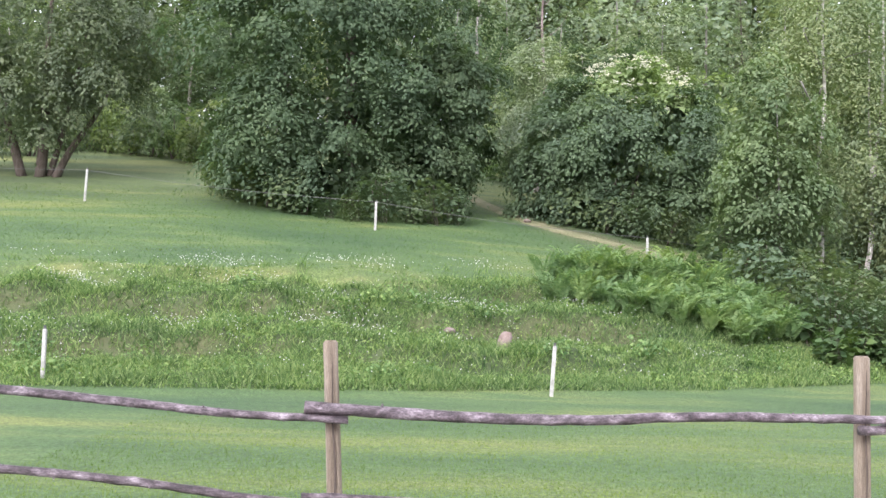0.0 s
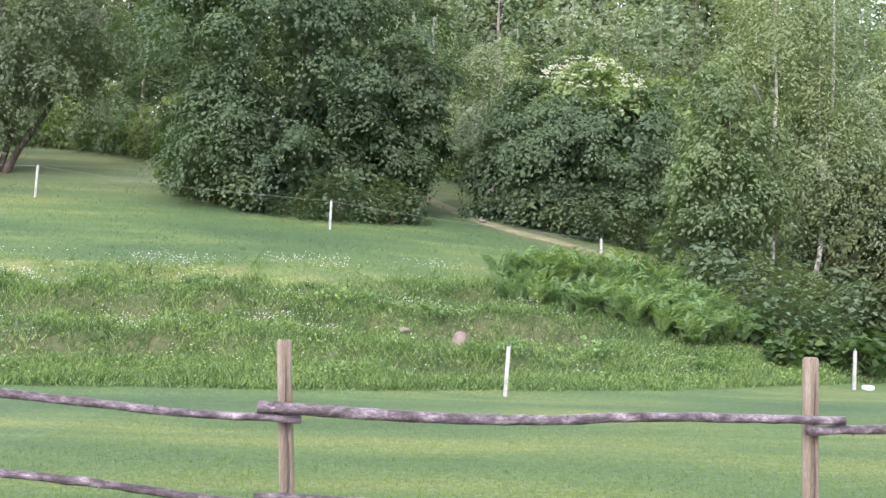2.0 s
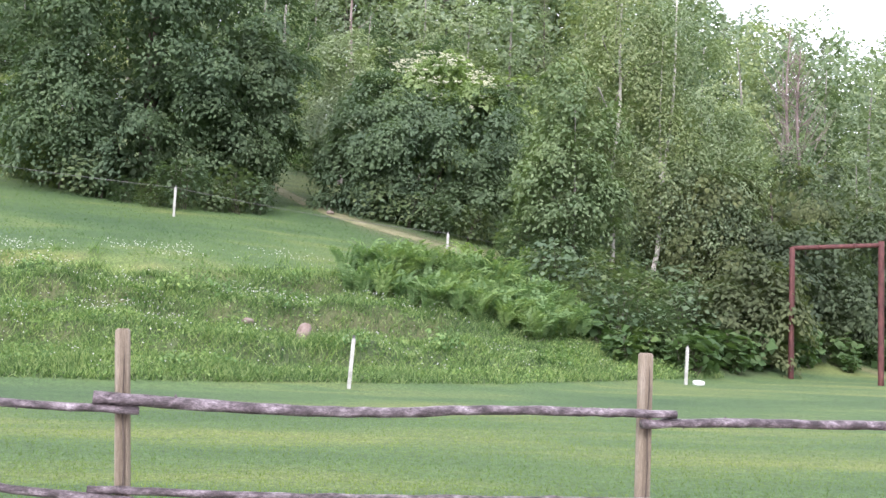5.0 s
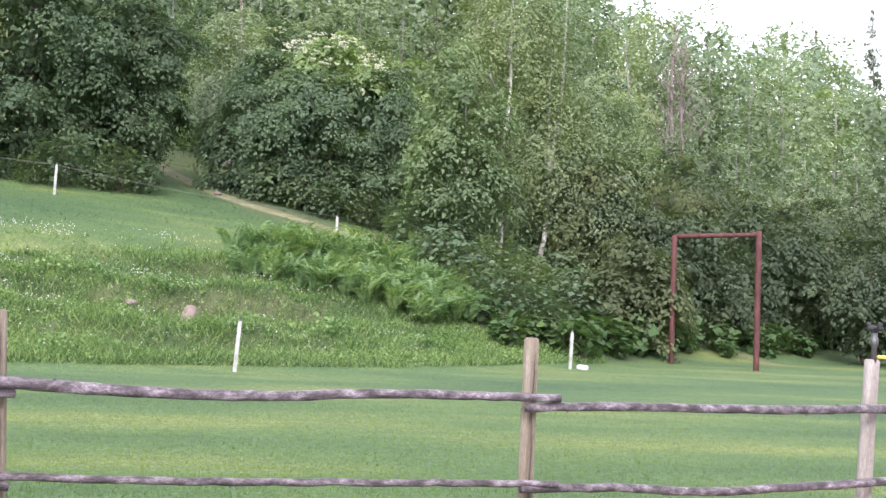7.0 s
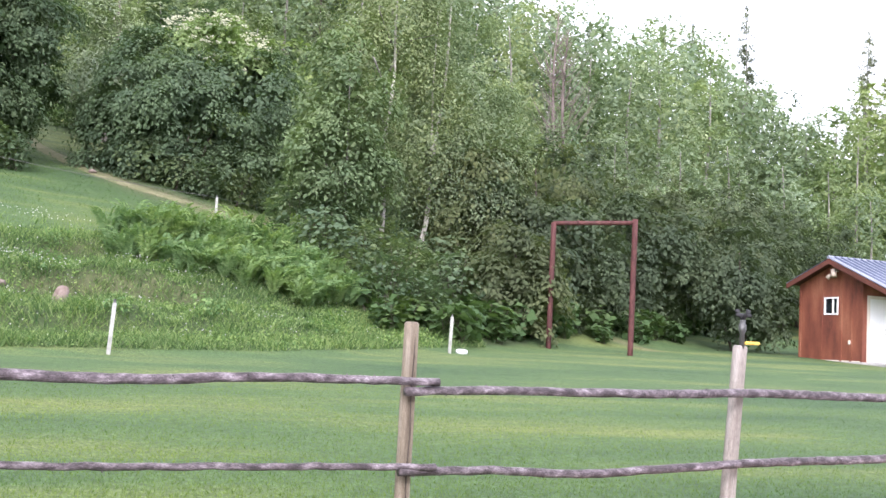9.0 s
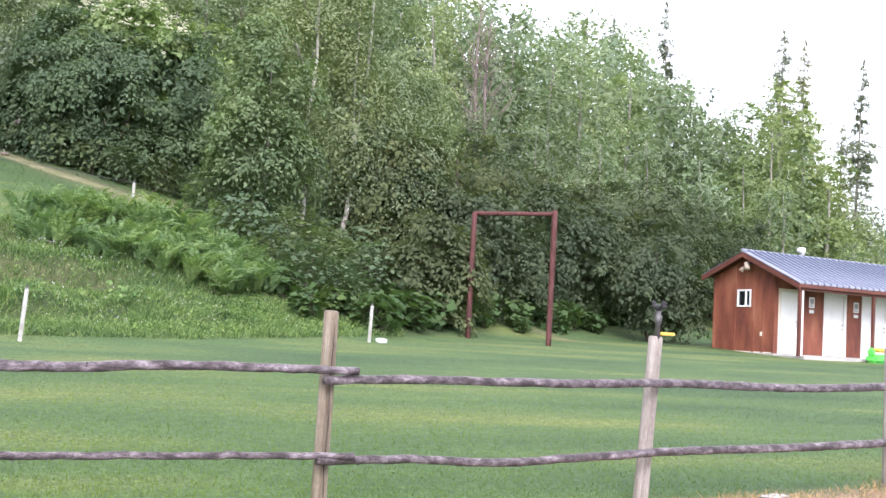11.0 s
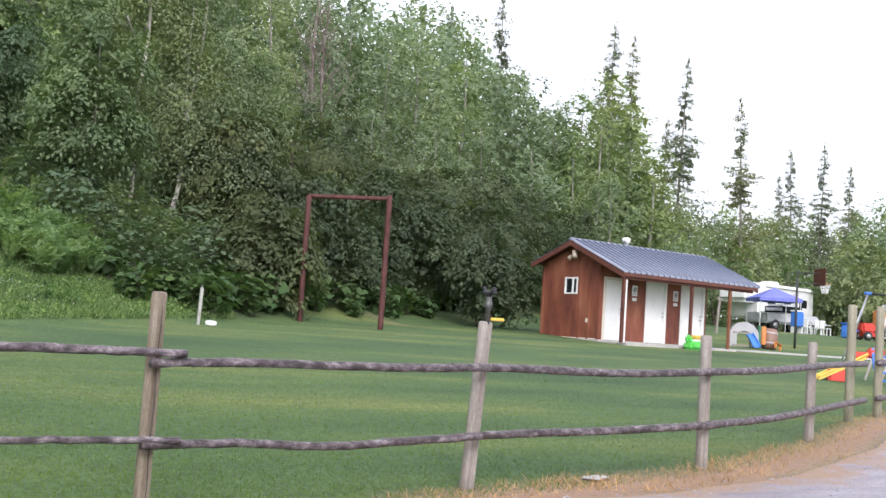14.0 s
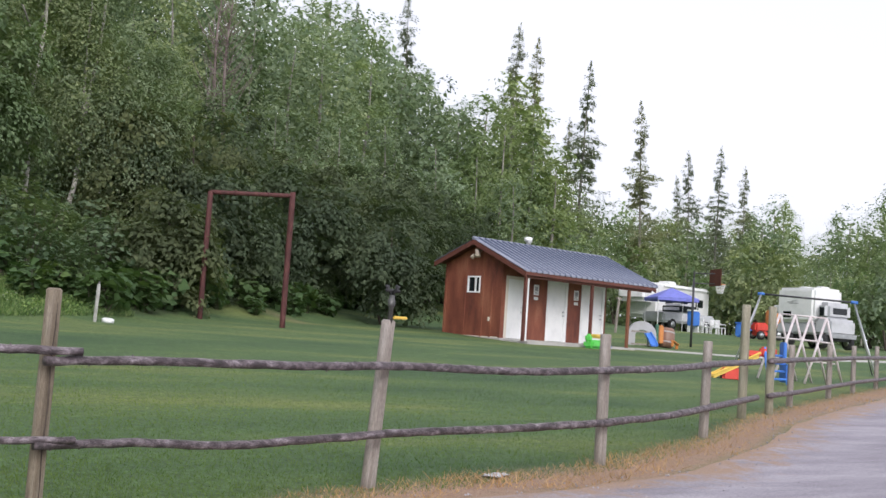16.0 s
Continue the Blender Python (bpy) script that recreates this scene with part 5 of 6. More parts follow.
part("outlet_box", a_box(-0.06, 0, 0.5, 0.58, 0.62, 0.76, bevel=0.01), M_CREAM, shed, "small pale outlet box")
part("corner_rail", box(a_box(5.62, 6.5, -1.28, -1.22, 0.62, 0.68), 5.62, 6.5, -1.28, -1.22, 0.16, 0.22), M_OLDPOST, shed, "pale low rail")

# ---- things on the lawn by the wash house ----
def tap():
    t = thing("water_tap", "standpipe tap with a yellow lever on a post top", "tap", pose(5.385, 7.45, 1.425))
    bm = bmesh.new()
    tube(bm, [(-0.01, -0.01, -0.02), (-0.01, -0.01, 0.1), (-0.008, -0.01, 0.11), (-0.008, -0.01, 0.16), (0, 0, 0.17), (0, 0, 0.2)], [0.02, 0.02, 0.03, 0.03, 0.022, 0.022], 10)
    part("riser", bm, M_WIRE, t, "grey metal pipe and couplings", True)
    bm = bmesh.new()
    tube(bm, [(-0.06, 0, 0.235), (0.07, 0, 0.235)], [0.014, 0.014], 8)
    for a in range(4):
        tube(bm, [(0, 0, 0.2), (0.05 * math.cos(a * 1.57), 0.05 * math.sin(a * 1.57), 0.25), (0.06 * math.cos(a * 1.57), 0.06 * math.sin(a * 1.57), 0.275)], [0.012, 0.009, 0.014], 6)
    part("sprinkler_head", bm, M_BLACK, t, "dark sprinkler fitting", True)
    part("lever", box(bmesh.new(), 0.01, 0.15, -0.03, -0.005, 0.012, 0.036, 0.008), M_YELLOW, t, "bright yellow lever")


tap()


def wheel(parent, c, r, w, axis_dir=(0, 1, 0)):
    d = Vector(axis_dir).normalized()
    bm = bmesh.new()
    tube(bm, [Vector(c) - d * w / 2, Vector(c) - d * w * 0.35, Vector(c) + d * w * 0.35, Vector(c) + d * w / 2], [r * 0.9, r, r, r * 0.9], 18)
    w_ob = part("wheel", bm, M_BLACK, parent, "black tyre", True)
    bm = bmesh.new()
    tube(bm, [Vector(c) - d * (w / 2 + 0.012), Vector(c) + d * (w / 2 + 0.012)], [r * 0.52, r * 0.52], 14)
    part("rim", bm, M_STEEL, w_ob, "steel wheel rim", True)


def rounded(x0, x1, y0, y1, z0, z1, r=0.08):
    return a_box(x0, x1, y0, y1, z0, z1, bevel=r)


# playhouse climber
px, py = 36.3, 32.5
ph = thing("play_climber", "grey plastic play climber with blue slide and green panel", "play set", pose(*at(px, py), 0, 0, -38) @ Matrix.Scale(0.68, 4))
bm = bmesh.new()
n = 14
for i in range(n):
    a0, a1 = math.pi * i / n, math.pi * (i + 1) / n
    for (r0, r1) in ((0.42, 0.86),):
        ring = []
        for y in (-0.35, 0.35):
            for a, r in ((a0, r0), (a0, r1), (a1, r1), (a1, r0)):
                ring.append(bm.verts.new((math.cos(a) * r, y, 0.62 + math.sin(a) * r * (1.0 if r == r1 else 0.8))))
        for f in ((0, 1, 2, 3), (7, 6, 5, 4), (1, 5, 6, 2), (0, 3, 7, 4)):
            bm.faces.new([ring[j] for j in f])
box(bm, -0.86, -0.42, -0.35, 0.35, 0, 0.62)
box(bm, 0.42, 0.86, -0.35, 0.35, 0, 0.62)
part("arch", bm, M_GREYPLASTIC, ph, "mottled grey plastic arch")
bm = bmesh.new()
for s in (-1, 1):
    tube(bm, [(0.3 + s * 0.2, -0.4, 0.85), (0.5 + s * 0.2, -0.8, 0.45), (0.62 + s * 0.2, -1.15, 0.08)], [0.05, 0.05, 0.05], 8)
v = [bm.verts.new(c) for c in ((0.1, -0.4, 0.8), (0.5, -0.4, 0.8), (0.82, -1.15, 0.05), (0.42, -1.15, 0.05), (0.1, -0.4, 0.72), (0.5, -0.4, 0.72), (0.82, -1.15, 0.0), (0.42, -1.15, 0.0))]
for f in ((0, 1, 2, 3), (7, 6, 5, 4), (0, 3, 7, 4), (1, 5, 6, 2), (2, 6, 7, 3), (0, 4, 5, 1)):
    bm.faces.new([v[i] for i in f])
part("slide", bm, M_BLUE, ph, "bright blue slide")
part("panel", rounded(0.86, 1.0, -0.3, 0.3, 0.1, 1.35, 0.03), M_DARKGREEN, ph, "dark green side panel")
part("panel", rounded(1.02, 1.3, -0.3, 0.2, 0.2, 1.3, 0.05), M_ORANGE, ph, "orange-yellow side panel")
barrel = thing("play_barrel", "brown plastic play barrel with an orange bench", "play set", pose(*at(px + 0.95, py - 0.5), 0, 12, 20) @ Matrix.Scale(0.68, 4))
bm = bmesh.new()
tube(bm, [(0, 0, 0.0), (0, 0, 0.25), (0, 0, 0.6), (0, 0, 0.95), (0, 0, 1.2)], [0.4, 0.47, 0.5, 0.47, 0.4], 16)
part("drum", bm, M_BROWN, barrel, "brown ribbed drum", True)
for z in (0.28, 0.9):
    bm = bmesh.new()
    tube(bm, [(0, 0, z), (0, 0, z + 0.08)], [0.485, 0.485], 16)
    part("hoop", bm, M_GREYPLASTIC, barrel, "grey hoop", True)
part("bench", box(box(box(bmesh.new(), -0.6, 0.35, -0.75, -0.52, 0.28, 0.36, 0.02), -0.55, -0.45, -0.7, -0.55, 0, 0.28, 0.01), 0.2, 0.3, -0.7, -0.55, 0, 0.28, 0.01), M_ORANGE, barrel, "orange plastic bench")

rocker = thing("toy_seesaw", "small green toy see-saw with yellow seat", "toy", pose(*at(29.1, 28.1), 0, 0, 12))
part("base", rounded(-0.55, 0.15, -0.2, 0.2, 0.0, 0.3, 0.08), M_GREEN, rocker, "bright green plastic base")
part("head", rounded(-0.62, -0.35, -0.1, 0.1, 0.22, 0.5, 0.07), M_GREEN, rocker)
part("seat", rounded(-0.2, 0.75, -0.16, 0.16, 0.36, 0.5, 0.05), M_YELLOW, rocker, "yellow plastic seat")
part("rocker", rounded(0.0, 0.8, -0.18, 0.18, 0.0, 0.2, 0.06), M_BLUE, rocker, "dark blue rocker")

# basketball hoop
hoop = thing("basketball_hoop", "free-standing basketball hoop with dark board and pole", "basketball hoop", pose(*at(40.14, 33.05), 0, 0, -25))
M_DARK = surface("dark_steel", [(0.05, 0.05, 0.055), (0.085, 0.085, 0.09)], 4, rough=0.5, metal=0.5, bump=0.05)
bm = bmesh.new()
tube(bm, [(0, 0, -0.1), (0, 0, 1.5), (0, 0, 3.0)], [0.055, 0.05, 0.05], 10)
part("pole", bm, M_DARK, hoop, "dark steel pole", True)
bm = bmesh.new()
for z in (2.85, 3.3):
    tube(bm, [(0, 0, z - 0.05), (1.0, 0, z)], [0.025, 0.025], 8)
tube(bm, [(0, 0, 2.95), (0, 0, 3.35)], [0.04, 0.04], 8)
part("arm", bm, M_DARK, hoop)
part("backboard", a_box(1.0, 1.04, -0.55, 0.55, 2.75, 3.5, bevel=0.02), M_TRIM, hoop, "dark brown backboard with pale rim")
bm = bmesh.new()
tube(bm, [(1.27 + 0.23 * math.cos(a), 0.23 * math.sin(a), 2.85) for a in np.linspace(0, 2 * math.pi, 21)], [0.014] * 21, 6)
part("rim", bm, M_ORANGE, hoop, "thin hoop rim")
bm = bmesh.new()
for k in range(12):
    a = k * math.pi / 6
    for s in (-0.35, 0.35):
        tube(bm, [(1.27 + 0.23 * math.cos(a), 0.23 * math.sin(a), 2.84), (1.27 + 0.16 * math.cos(a + s), 0.16 * math.sin(a + s), 2.62), (1.27 + 0.12 * math.cos(a + 2 * s), 0.12 * math.sin(a + 2 * s), 2.45)], [0.009] * 3, 4)
part("net", bm, M_WHITE, hoop, "white string net")

footpath = strip("footpath", ((31, 29.6), (36, 29.3), (42, 28.6), (48, 28.2), (60, 27.8), (75, 27)), (-0.5, -0.3, 0, 0.3, 0.5), M_CONCRETE, 0.03)
tagged(footpath, "narrow pale path across the far lawn", "path", kind="structure")

# pop-up canopy with chairs
cx, cy = spot(49.5, 76)
canopy = thing("canopy_tent", "blue cloth pop-up canopy on white legs", "canopy", pose(*at(cx, cy), 0, 0, -30) @ Matrix.Diagonal((0.85, 0.85, 1, 1)))
bm = bmesh.new()
top = bm.verts.new((0, 0, 2.75))
low = [bm.verts.new((x, y, 2.05)) for x, y in ((-1.6, -1.6), (1.6, -1.6), (1.6, 1.6), (-1.6, 1.6))]
hem = [bm.verts.new((v.co.x, v.co.y, 1.85)) for v in low]
for i in range(4):
    bm.faces.new((low[i], low[(i + 1) % 4], top))
    bm.faces.new((hem[i], hem[(i + 1) % 4], low[(i + 1) % 4], low[i]))
part("canopy", bm, M_CANOPY, canopy, "pale blue cloth roof")
for x, y in ((-1.5, -1.5), (1.5, -1.5), (1.5, 1.5), (-1.5, 1.5)):
    bm = bmesh.new()
    tube(bm, [(x, y, 0), (x, y, 1.9)], [0.03, 0.03], 6)
    part("leg", bm, M_WHITE, canopy)


def plastic_chair(x, y, turn):
    t = thing("garden_chair", "white moulded plastic garden chair", "chair", pose(*at(x, y), 0, 0, turn), "white chairs by the canopy")
    part("seat", rounded(-0.25, 0.25, -0.24, 0.24, 0.4, 0.45, 0.02), M_WHITE, t)
    bm = bmesh.new()
    for i in range(5):
        box(bm, -0.22 + i * 0.1, -0.16 + i * 0.1, 0.22, 0.26, 0.45, 0.88)
    box(bm, -0.25, 0.27, 0.215, 0.265, 0.84, 0.92)
    part("backrest", bm, M_WHITE, t)
    for sx, sy in ((-0.22, -0.2), (0.22, -0.2), (-0.22, 0.22), (0.22, 0.22)):
        part("leg", a_box(sx - 0.025, sx + 0.025, sy - 0.025, sy + 0.025, 0, 0.4), M_WHITE, t)
    for s in (-1, 1):
        part("armrest", a_box(s * 0.26 - 0.03, s * 0.26 + 0.03, -0.2, 0.24, 0.62, 0.66), M_WHITE, t)


for h, d, turn in ((51.2, 77, 20), (51.6, 77.5, -40), (51.9, 76.5, 10), (51.0, 75, 100)):
    plastic_chair(*spot(h, d), turn)
tub = thing("cooler_box", "blue plastic cooler box on a stand", "box", pose(*at(*spot(50.6, 74))))
part("body", rounded(-0.35, 0.35, -0.25, 0.25, 0.4, 1.3, 0.06), M_BLUE, tub)
part("lid", rounded(-0.37, 0.37, -0.27, 0.27, 1.3, 1.4, 0.03), M_WHITE, tub, "white lid")
for x in (-0.33, 0.25):
    part("leg", a_box(x, x + 0.08, -0.2, 0.2, 0, 0.4, bevel=0.01), M_WHITE, tub)

# travel trailer
tx, ty = spot(49.4, 84)
trailer = thing("travel_trailer", "white fifth-wheel travel trailer parked at the trees", "trailer", pose(*at(tx, ty), 0, 0, 9))
bm = rounded(-3.4, 3.6, -1.2, 1.2, 0.75, 3.15, 0.16)
box(bm, -4.9, -3.3, -1.2, 1.2, 1.75, 3.15, 0.3)
part("body", bm, M_WHITE, trailer, "white panelled body")
part("stripe", a_box(-3.3, 3.5, -1.215, -1.203, 0.85, 1.25), M_GREYPLASTIC, trailer, "grey lower band")
for a, b in ((-2.4, -1.5), (-0.4, 0.5), (1.6, 2.6)):
    part("window", a_box(a, b, -1.225, -1.203, 1.75, 2.3, bevel=0.008), M_GLASS, trailer, "dark window")
part("door", a_box(0.75, 1.4, -1.23, -1.203, 0.9, 2.7, bevel=0.008), M_SILVER, trailer, "grey door")
part("roof_unit", rounded(-0.9, 0.2, -0.45, 0.45, 3.12, 3.42, 0.08), M_WHITE, trailer, "white roof air unit")
part("awning_tube", tube(bmesh.new(), [(-2.8, -1.27, 2.95), (3.2, -1.27, 2.95)], [0.06, 0.06], 8), M_WHITE, trailer)
for x in (0.9, 1.75):
    for y in (-1.1, 1.1):
        wheel(trailer, (x, y, 0.36), 0.36, 0.22)
pickup = thing("parked_truck", "silver-grey pickup truck before the trailer", "truck", pose(*at(*spot(49.9, 79)), 0, 0, 0))
part("body", box(rounded(-2.6, 2.6, -0.95, 0.95, 0.5, 1.15, 0.12), -0.9, 1.1, -0.85, 0.85, 1.1, 1.8, 0.25), M_SILVER, pickup, "silver-grey body and cab")
part("windscreen", a_box(-0.7, 0.95, -0.86, 0.86, 1.25, 1.65, bevel=0.03), M_GLASS, pickup)
for x in (-1.7, 1.7):
    for y in (-0.85, 0.85):
        wheel(pickup, (x, y, 0.38), 0.38, 0.25)

# truck with a camper body
kx, ky = spot(56.25, 63)
camper = thing("truck_camper", "white camper body on a parked silver truck", "camper", pose(*at(kx, ky), 0, 0, -100) @ Matrix.Diagonal((0.8, 1, 0.92, 1)))
bm = rounded(-2.2, 0.95, -1.05, 1.05, 1.4, 3.35, 0.16)
box(bm, -2.75, -2.15, -1.0, 1.0, 1.9, 2.35, 0.1)
part("camper_body", bm, M_WHITE, camper, "white camper body")
part("side_panel", a_box(0.96, 0.985, -0.95, -0.1, 1.6, 2.9, bevel=0.008), M_WHITE, camper, "white door panel")
bm = bmesh.new()
for a, b, z in ((-1.3, -0.75, 2.5), (-1.1, -0.3, 2.43), (-0.9, -0.5, 2.56)):
    box(bm, a, b, -1.064, -1.053, z, z + 0.05)
part("stripe", bm, M_GREYPLASTIC, camper, "grey flash on the side")
part("camper_window", a_box(-1.6, -0.9, -1.068, -1.052, 1.65, 2.0, bevel=0.01), M_GLASS, camper, "dark window")
part("roof_vent", box(rounded(-1.2, -0.7, -0.3, 0.3, 3.33, 3.47, 0.04), 0.2, 0.7, -0.3, 0.3, 3.33, 3.46, 0.04), M_WHITE, camper)
part("truck_body", box(box(rounded(-2.3, 1.0, -0.95, 0.95, 0.75, 1.38, 0.1), 1.0, 2.25, -0.95, 0.95, 0.75, 1.65, 0.14), 1.05, 1.95, -0.9, 0.9, 1.6, 2.55, 0.2), M_SILVER, camper, "silver-grey truck body and cab")
part("cab_window", box(a_box(1.3, 1.72, -0.912, 0.912, 1.78, 2.3, bevel=0.03), 1.93, 1.962, -0.5, 0.5, 1.9, 2.25, 0.01), M_GLASS, camper)
part("bumper", rounded(2.25, 2.37, -0.9, 0.9, 0.6, 0.85, 0.03), M_STEEL, camper)
# Black box: truck frame, and a fill for the shade under it.
part("underbody", a_box(-2.2, 2.1, -0.7, 0.7, 0.45, 0.76, bevel=0.03), M_BLACK, camper, "dark frame and axles, black for the shade beneath")
for x in (-1.2, 1.65):
    for y in (-0.9, 0.9):
        wheel(camper, (x, y, 0.42), 0.42, 0.28)

# small tractor mower and bins
mower = thing("ride_on_mower", "red and orange ride-on mower parked on grass", "mower", pose(*at(*spot(54.05, 71)), 0, 0, 160) @ Matrix.Scale(0.9, 4))
part("bonnet", rounded(0.1, 1.1, -0.35, 0.35, 0.5, 1.1, 0.12), M_RED, mower, "red bonnet")
part("deck", rounded(-0.8, 0.9, -0.5, 0.5, 0.25, 0.5, 0.06), M_RED, mower)
part("hopper", rounded(-1.0, -0.1, -0.5, 0.5, 0.9, 2.0, 0.1), M_ORANGE, mower, "orange bin on the back")
for x, r in ((-0.55, 0.4), (0.8, 0.28)):
    for y in (-0.5, 0.5):
        wheel(mower, (x, y, r), r, 0.22)
for h, d in ((52.9, 72), (53.25, 72.5)):
    b = thing("storage_bin", "blue plastic storage bin on the grass", "bin", pose(*at(*spot(h, d)), 0, 0, 15), "blue bins")
    part("tub", rounded(-0.4, 0.4, -0.3, 0.3, 0, 0.8, 0.08), M_BLUE, b)
    part("lid", rounded(-0.43, 0.43, -0.33, 0.33, 0.8, 0.88, 0.03), M_BLUE, b)

# swing set
A, B = Vector((*spot(53.7, 43), 0)), Vector((*spot(57.9, 43), 0))
A.z, B.z = float(land(A.x, A.y)), float(land(B.x, B.y))
swing = thing("swing_set", "metal swing set with blue corner joints", "swing set")
across = (B - A).normalized()
side = Vector((-across.y, across.x, 0))
for e, sgn in ((A, -1), (B, 1)):
    for s in (-1, 1):
        bm = bmesh.new()
        tube(bm, [e + Vector((0, 0, 2.5)), e + side * s * 1.05 + across * sgn * 0.75], [0.032, 0.032], 8)
        part("leg", bm, M_STEEL, swing, "grey tube leg", True)
    bm = bmesh.new()
    tube(bm, [e + Vector((0, 0, 2.5)) - across * 0.12, e + Vector((0, 0, 2.5)) + across * 0.12], [0.055, 0.055], 10)
    part("joint", bm, M_BLUE, swing, "blue plastic joint", True)
bm = bmesh.new()
tube(bm, [A + Vector((0, 0, 2.5)), B + Vector((0, 0, 2.5))], [0.035, 0.035], 8)
part("top_bar", bm, M_DARK, swing, "dark top bar", True)

# bar climber
climber = thing("bar_climber", "pale metal bar climbing frame", "climbing frame")
C0 = Vector((*spot(54.6, 33), 0))
C1 = Vector((*spot(56.7, 33), 0))
C0.z, C1.z = float(land(C0.x, C0.y)), float(land(C1.x, C1.y))
u2 = (C1 - C0).normalized()
s2 = Vector((-u2.y, u2.x, 0))
for e in (C0, C0.lerp(C1, 0.33), C0.lerp(C1, 0.66), C1):
    for s in (-1, 1):
        bm = bmesh.new()
        tube(bm, [e + Vector((0, 0, 1.8)), e + s2 * s * 0.55 + u2 * s * 0.5], [0.034, 0.034], 8)
        part("bar", bm, M_PINK, climber, smooth=True)
for z, k in ((1.8, 0), (1.15, 0.36), (0.6, 0.66)):
    for s in ((-1, 1) if k else (1,)):
        bm = bmesh.new()
        o = s2 * s * 0.55 * k + u2 * s * 0.42 * k
        tube(bm, [C0 + o + Vector((0, 0, z)), C1 + o + Vector((0, 0, z))], [0.022, 0.022], 8)
        part("rung", bm, M_PINK, climber, smooth=True)

# plastic slide with red and yellow parts
sx, sy = 25.12, 17.95
pslide = thing("plastic_slide", "children's blue and red plastic slide", "slide", pose(*at(sx, sy), 0, 0, -35) @ Matrix.Scale(0.82, 4))
bm = bmesh.new()
for x in (-0.28, 0.28):
    tube(bm, [(x, -0.45, 0), (x, -0.1, 0.55), (x, 0.15, 1.1)], [0.05, 0.05, 0.05], 8)
for i in range(4):
    tube(bm, [(-0.28, -0.4 + 0.14 * i, 0.15 + 0.24 * i), (0.28, -0.4 + 0.14 * i, 0.15 + 0.24 * i)], [0.035, 0.035], 6)
part("ladder", bm, M_BLUE, pslide, "blue ladder")
part("side_panel", box(rounded(0.24, 0.34, -0.42, 0.25, 0.05, 0.62, 0.03), 0.24, 0.34, -0.12, 0.3, 0.6, 1.3, 0.03), M_BLUE, pslide, "blue side panel")
part("tower", box(rounded(-0.42, 0.1, 0.05, 0.3, 0.8, 1.12, 0.06), -0.95, -0.4, 0.0, 0.35, 0.78, 0.98, 0.05), M_RED, pslide, "red upper part")
bm = bmesh.new()
v = [bm.verts.new(c) for c in ((-0.5, 0.0, 0.85), (-0.5, 0.42, 0.85), (-1.9, 0.42, 0.12), (-1.9, 0.0, 0.12), (-0.5, 0.0, 0.76), (-0.5, 0.42, 0.76), (-1.9, 0.42, 0.04), (-1.9, 0.0, 0.04))]
for f in ((0, 3, 2, 1), (4, 5, 6, 7), (0, 4, 7, 3), (1, 2, 6, 5), (2, 3, 7, 6), (0, 1, 5, 4)):
    bm.faces.new([v[i] for i in f])
for y in (0.0, 0.42):
    tube(bm, [(-0.45, y, 0.93), (-1.9, y, 0.16)], [0.04, 0.04], 6)
part("chute", bm, M_YELLOW, pslide, "pale yellow chute")
part("brace", rounded(-1.6, -0.95, 0.02, 0.4, 0.0, 0.4, 0.06), M_RED, pslide, "red support block")

# pale stake by the far lawn and small litter
stake = thing("wooden_stake", "leaning pale wooden stake with a crosspiece", "stake", pose(*at(*spot(46.9, 60)), 0, 5, 0))
part("stick", a_box(-0.05, 0.05, -0.05, 0.05, -0.1, 1.75, bevel=0.01), M_OLDPOST, stake)
part("crosspiece", a_box(-0.16, 0.16, -0.06, 0.06, 1.7, 1.82, bevel=0.01), M_OLDPOST, stake)
cap = thing("white_lid", "small white plastic lid lying in the grass", "lid", pose(*at(10.6, 25.75), 8, 0, 0))
bm = bmesh.new()
tube(bm, [(0, 0, 0), (0, 0, 0.08), (0, 0, 0.1)], [0.14, 0.14, 0.1], 16)
part("disc", bm, M_WHITE, cap, smooth=True)
bag = thing("crumpled_bag", "crumpled pale plastic bag at the lawn edge", "bag", pose(*at(6.84, 7.72), 0, 0, 30))
bm = bmesh.new()
bmesh.ops.create_grid(bm, x_segments=10, y_segments=6, size=0.5)
for v in bm.verts:
    v.co = Vector((v.co.x * 0.3, v.co.y * 0.16, 0.02 + 0.03 * noise.noise(v.co * 6)))
bmesh.ops.solidify(bm, geom=bm.faces[:], thickness=0.004)
part("sheet", bm, M_GREYPLASTIC, bag)


def rock(name, label, x, y, r, sq):
    bm = bmesh.new()
    bmesh.ops.create_icosphere(bm, subdivisions=3, radius=1)
    for v in bm.verts:
        v.co *= 1 + 0.25 * noise.noise(v.co * 1.7 + Vector((x, y, 0)))
        v.co = Vector((v.co.x * r * sq, v.co.y * r, v.co.z * r * (1.15 if sq < 1 else 0.7)))
    ob = tagged(part(name, bm, M_STONE, None, "", True), label, "stone")
    ob.matrix_basis = pose(x, y, float(land(x, y) + bumps(x, y)) + r * 0.7, 0, 18 if sq < 1 else 0, 25)


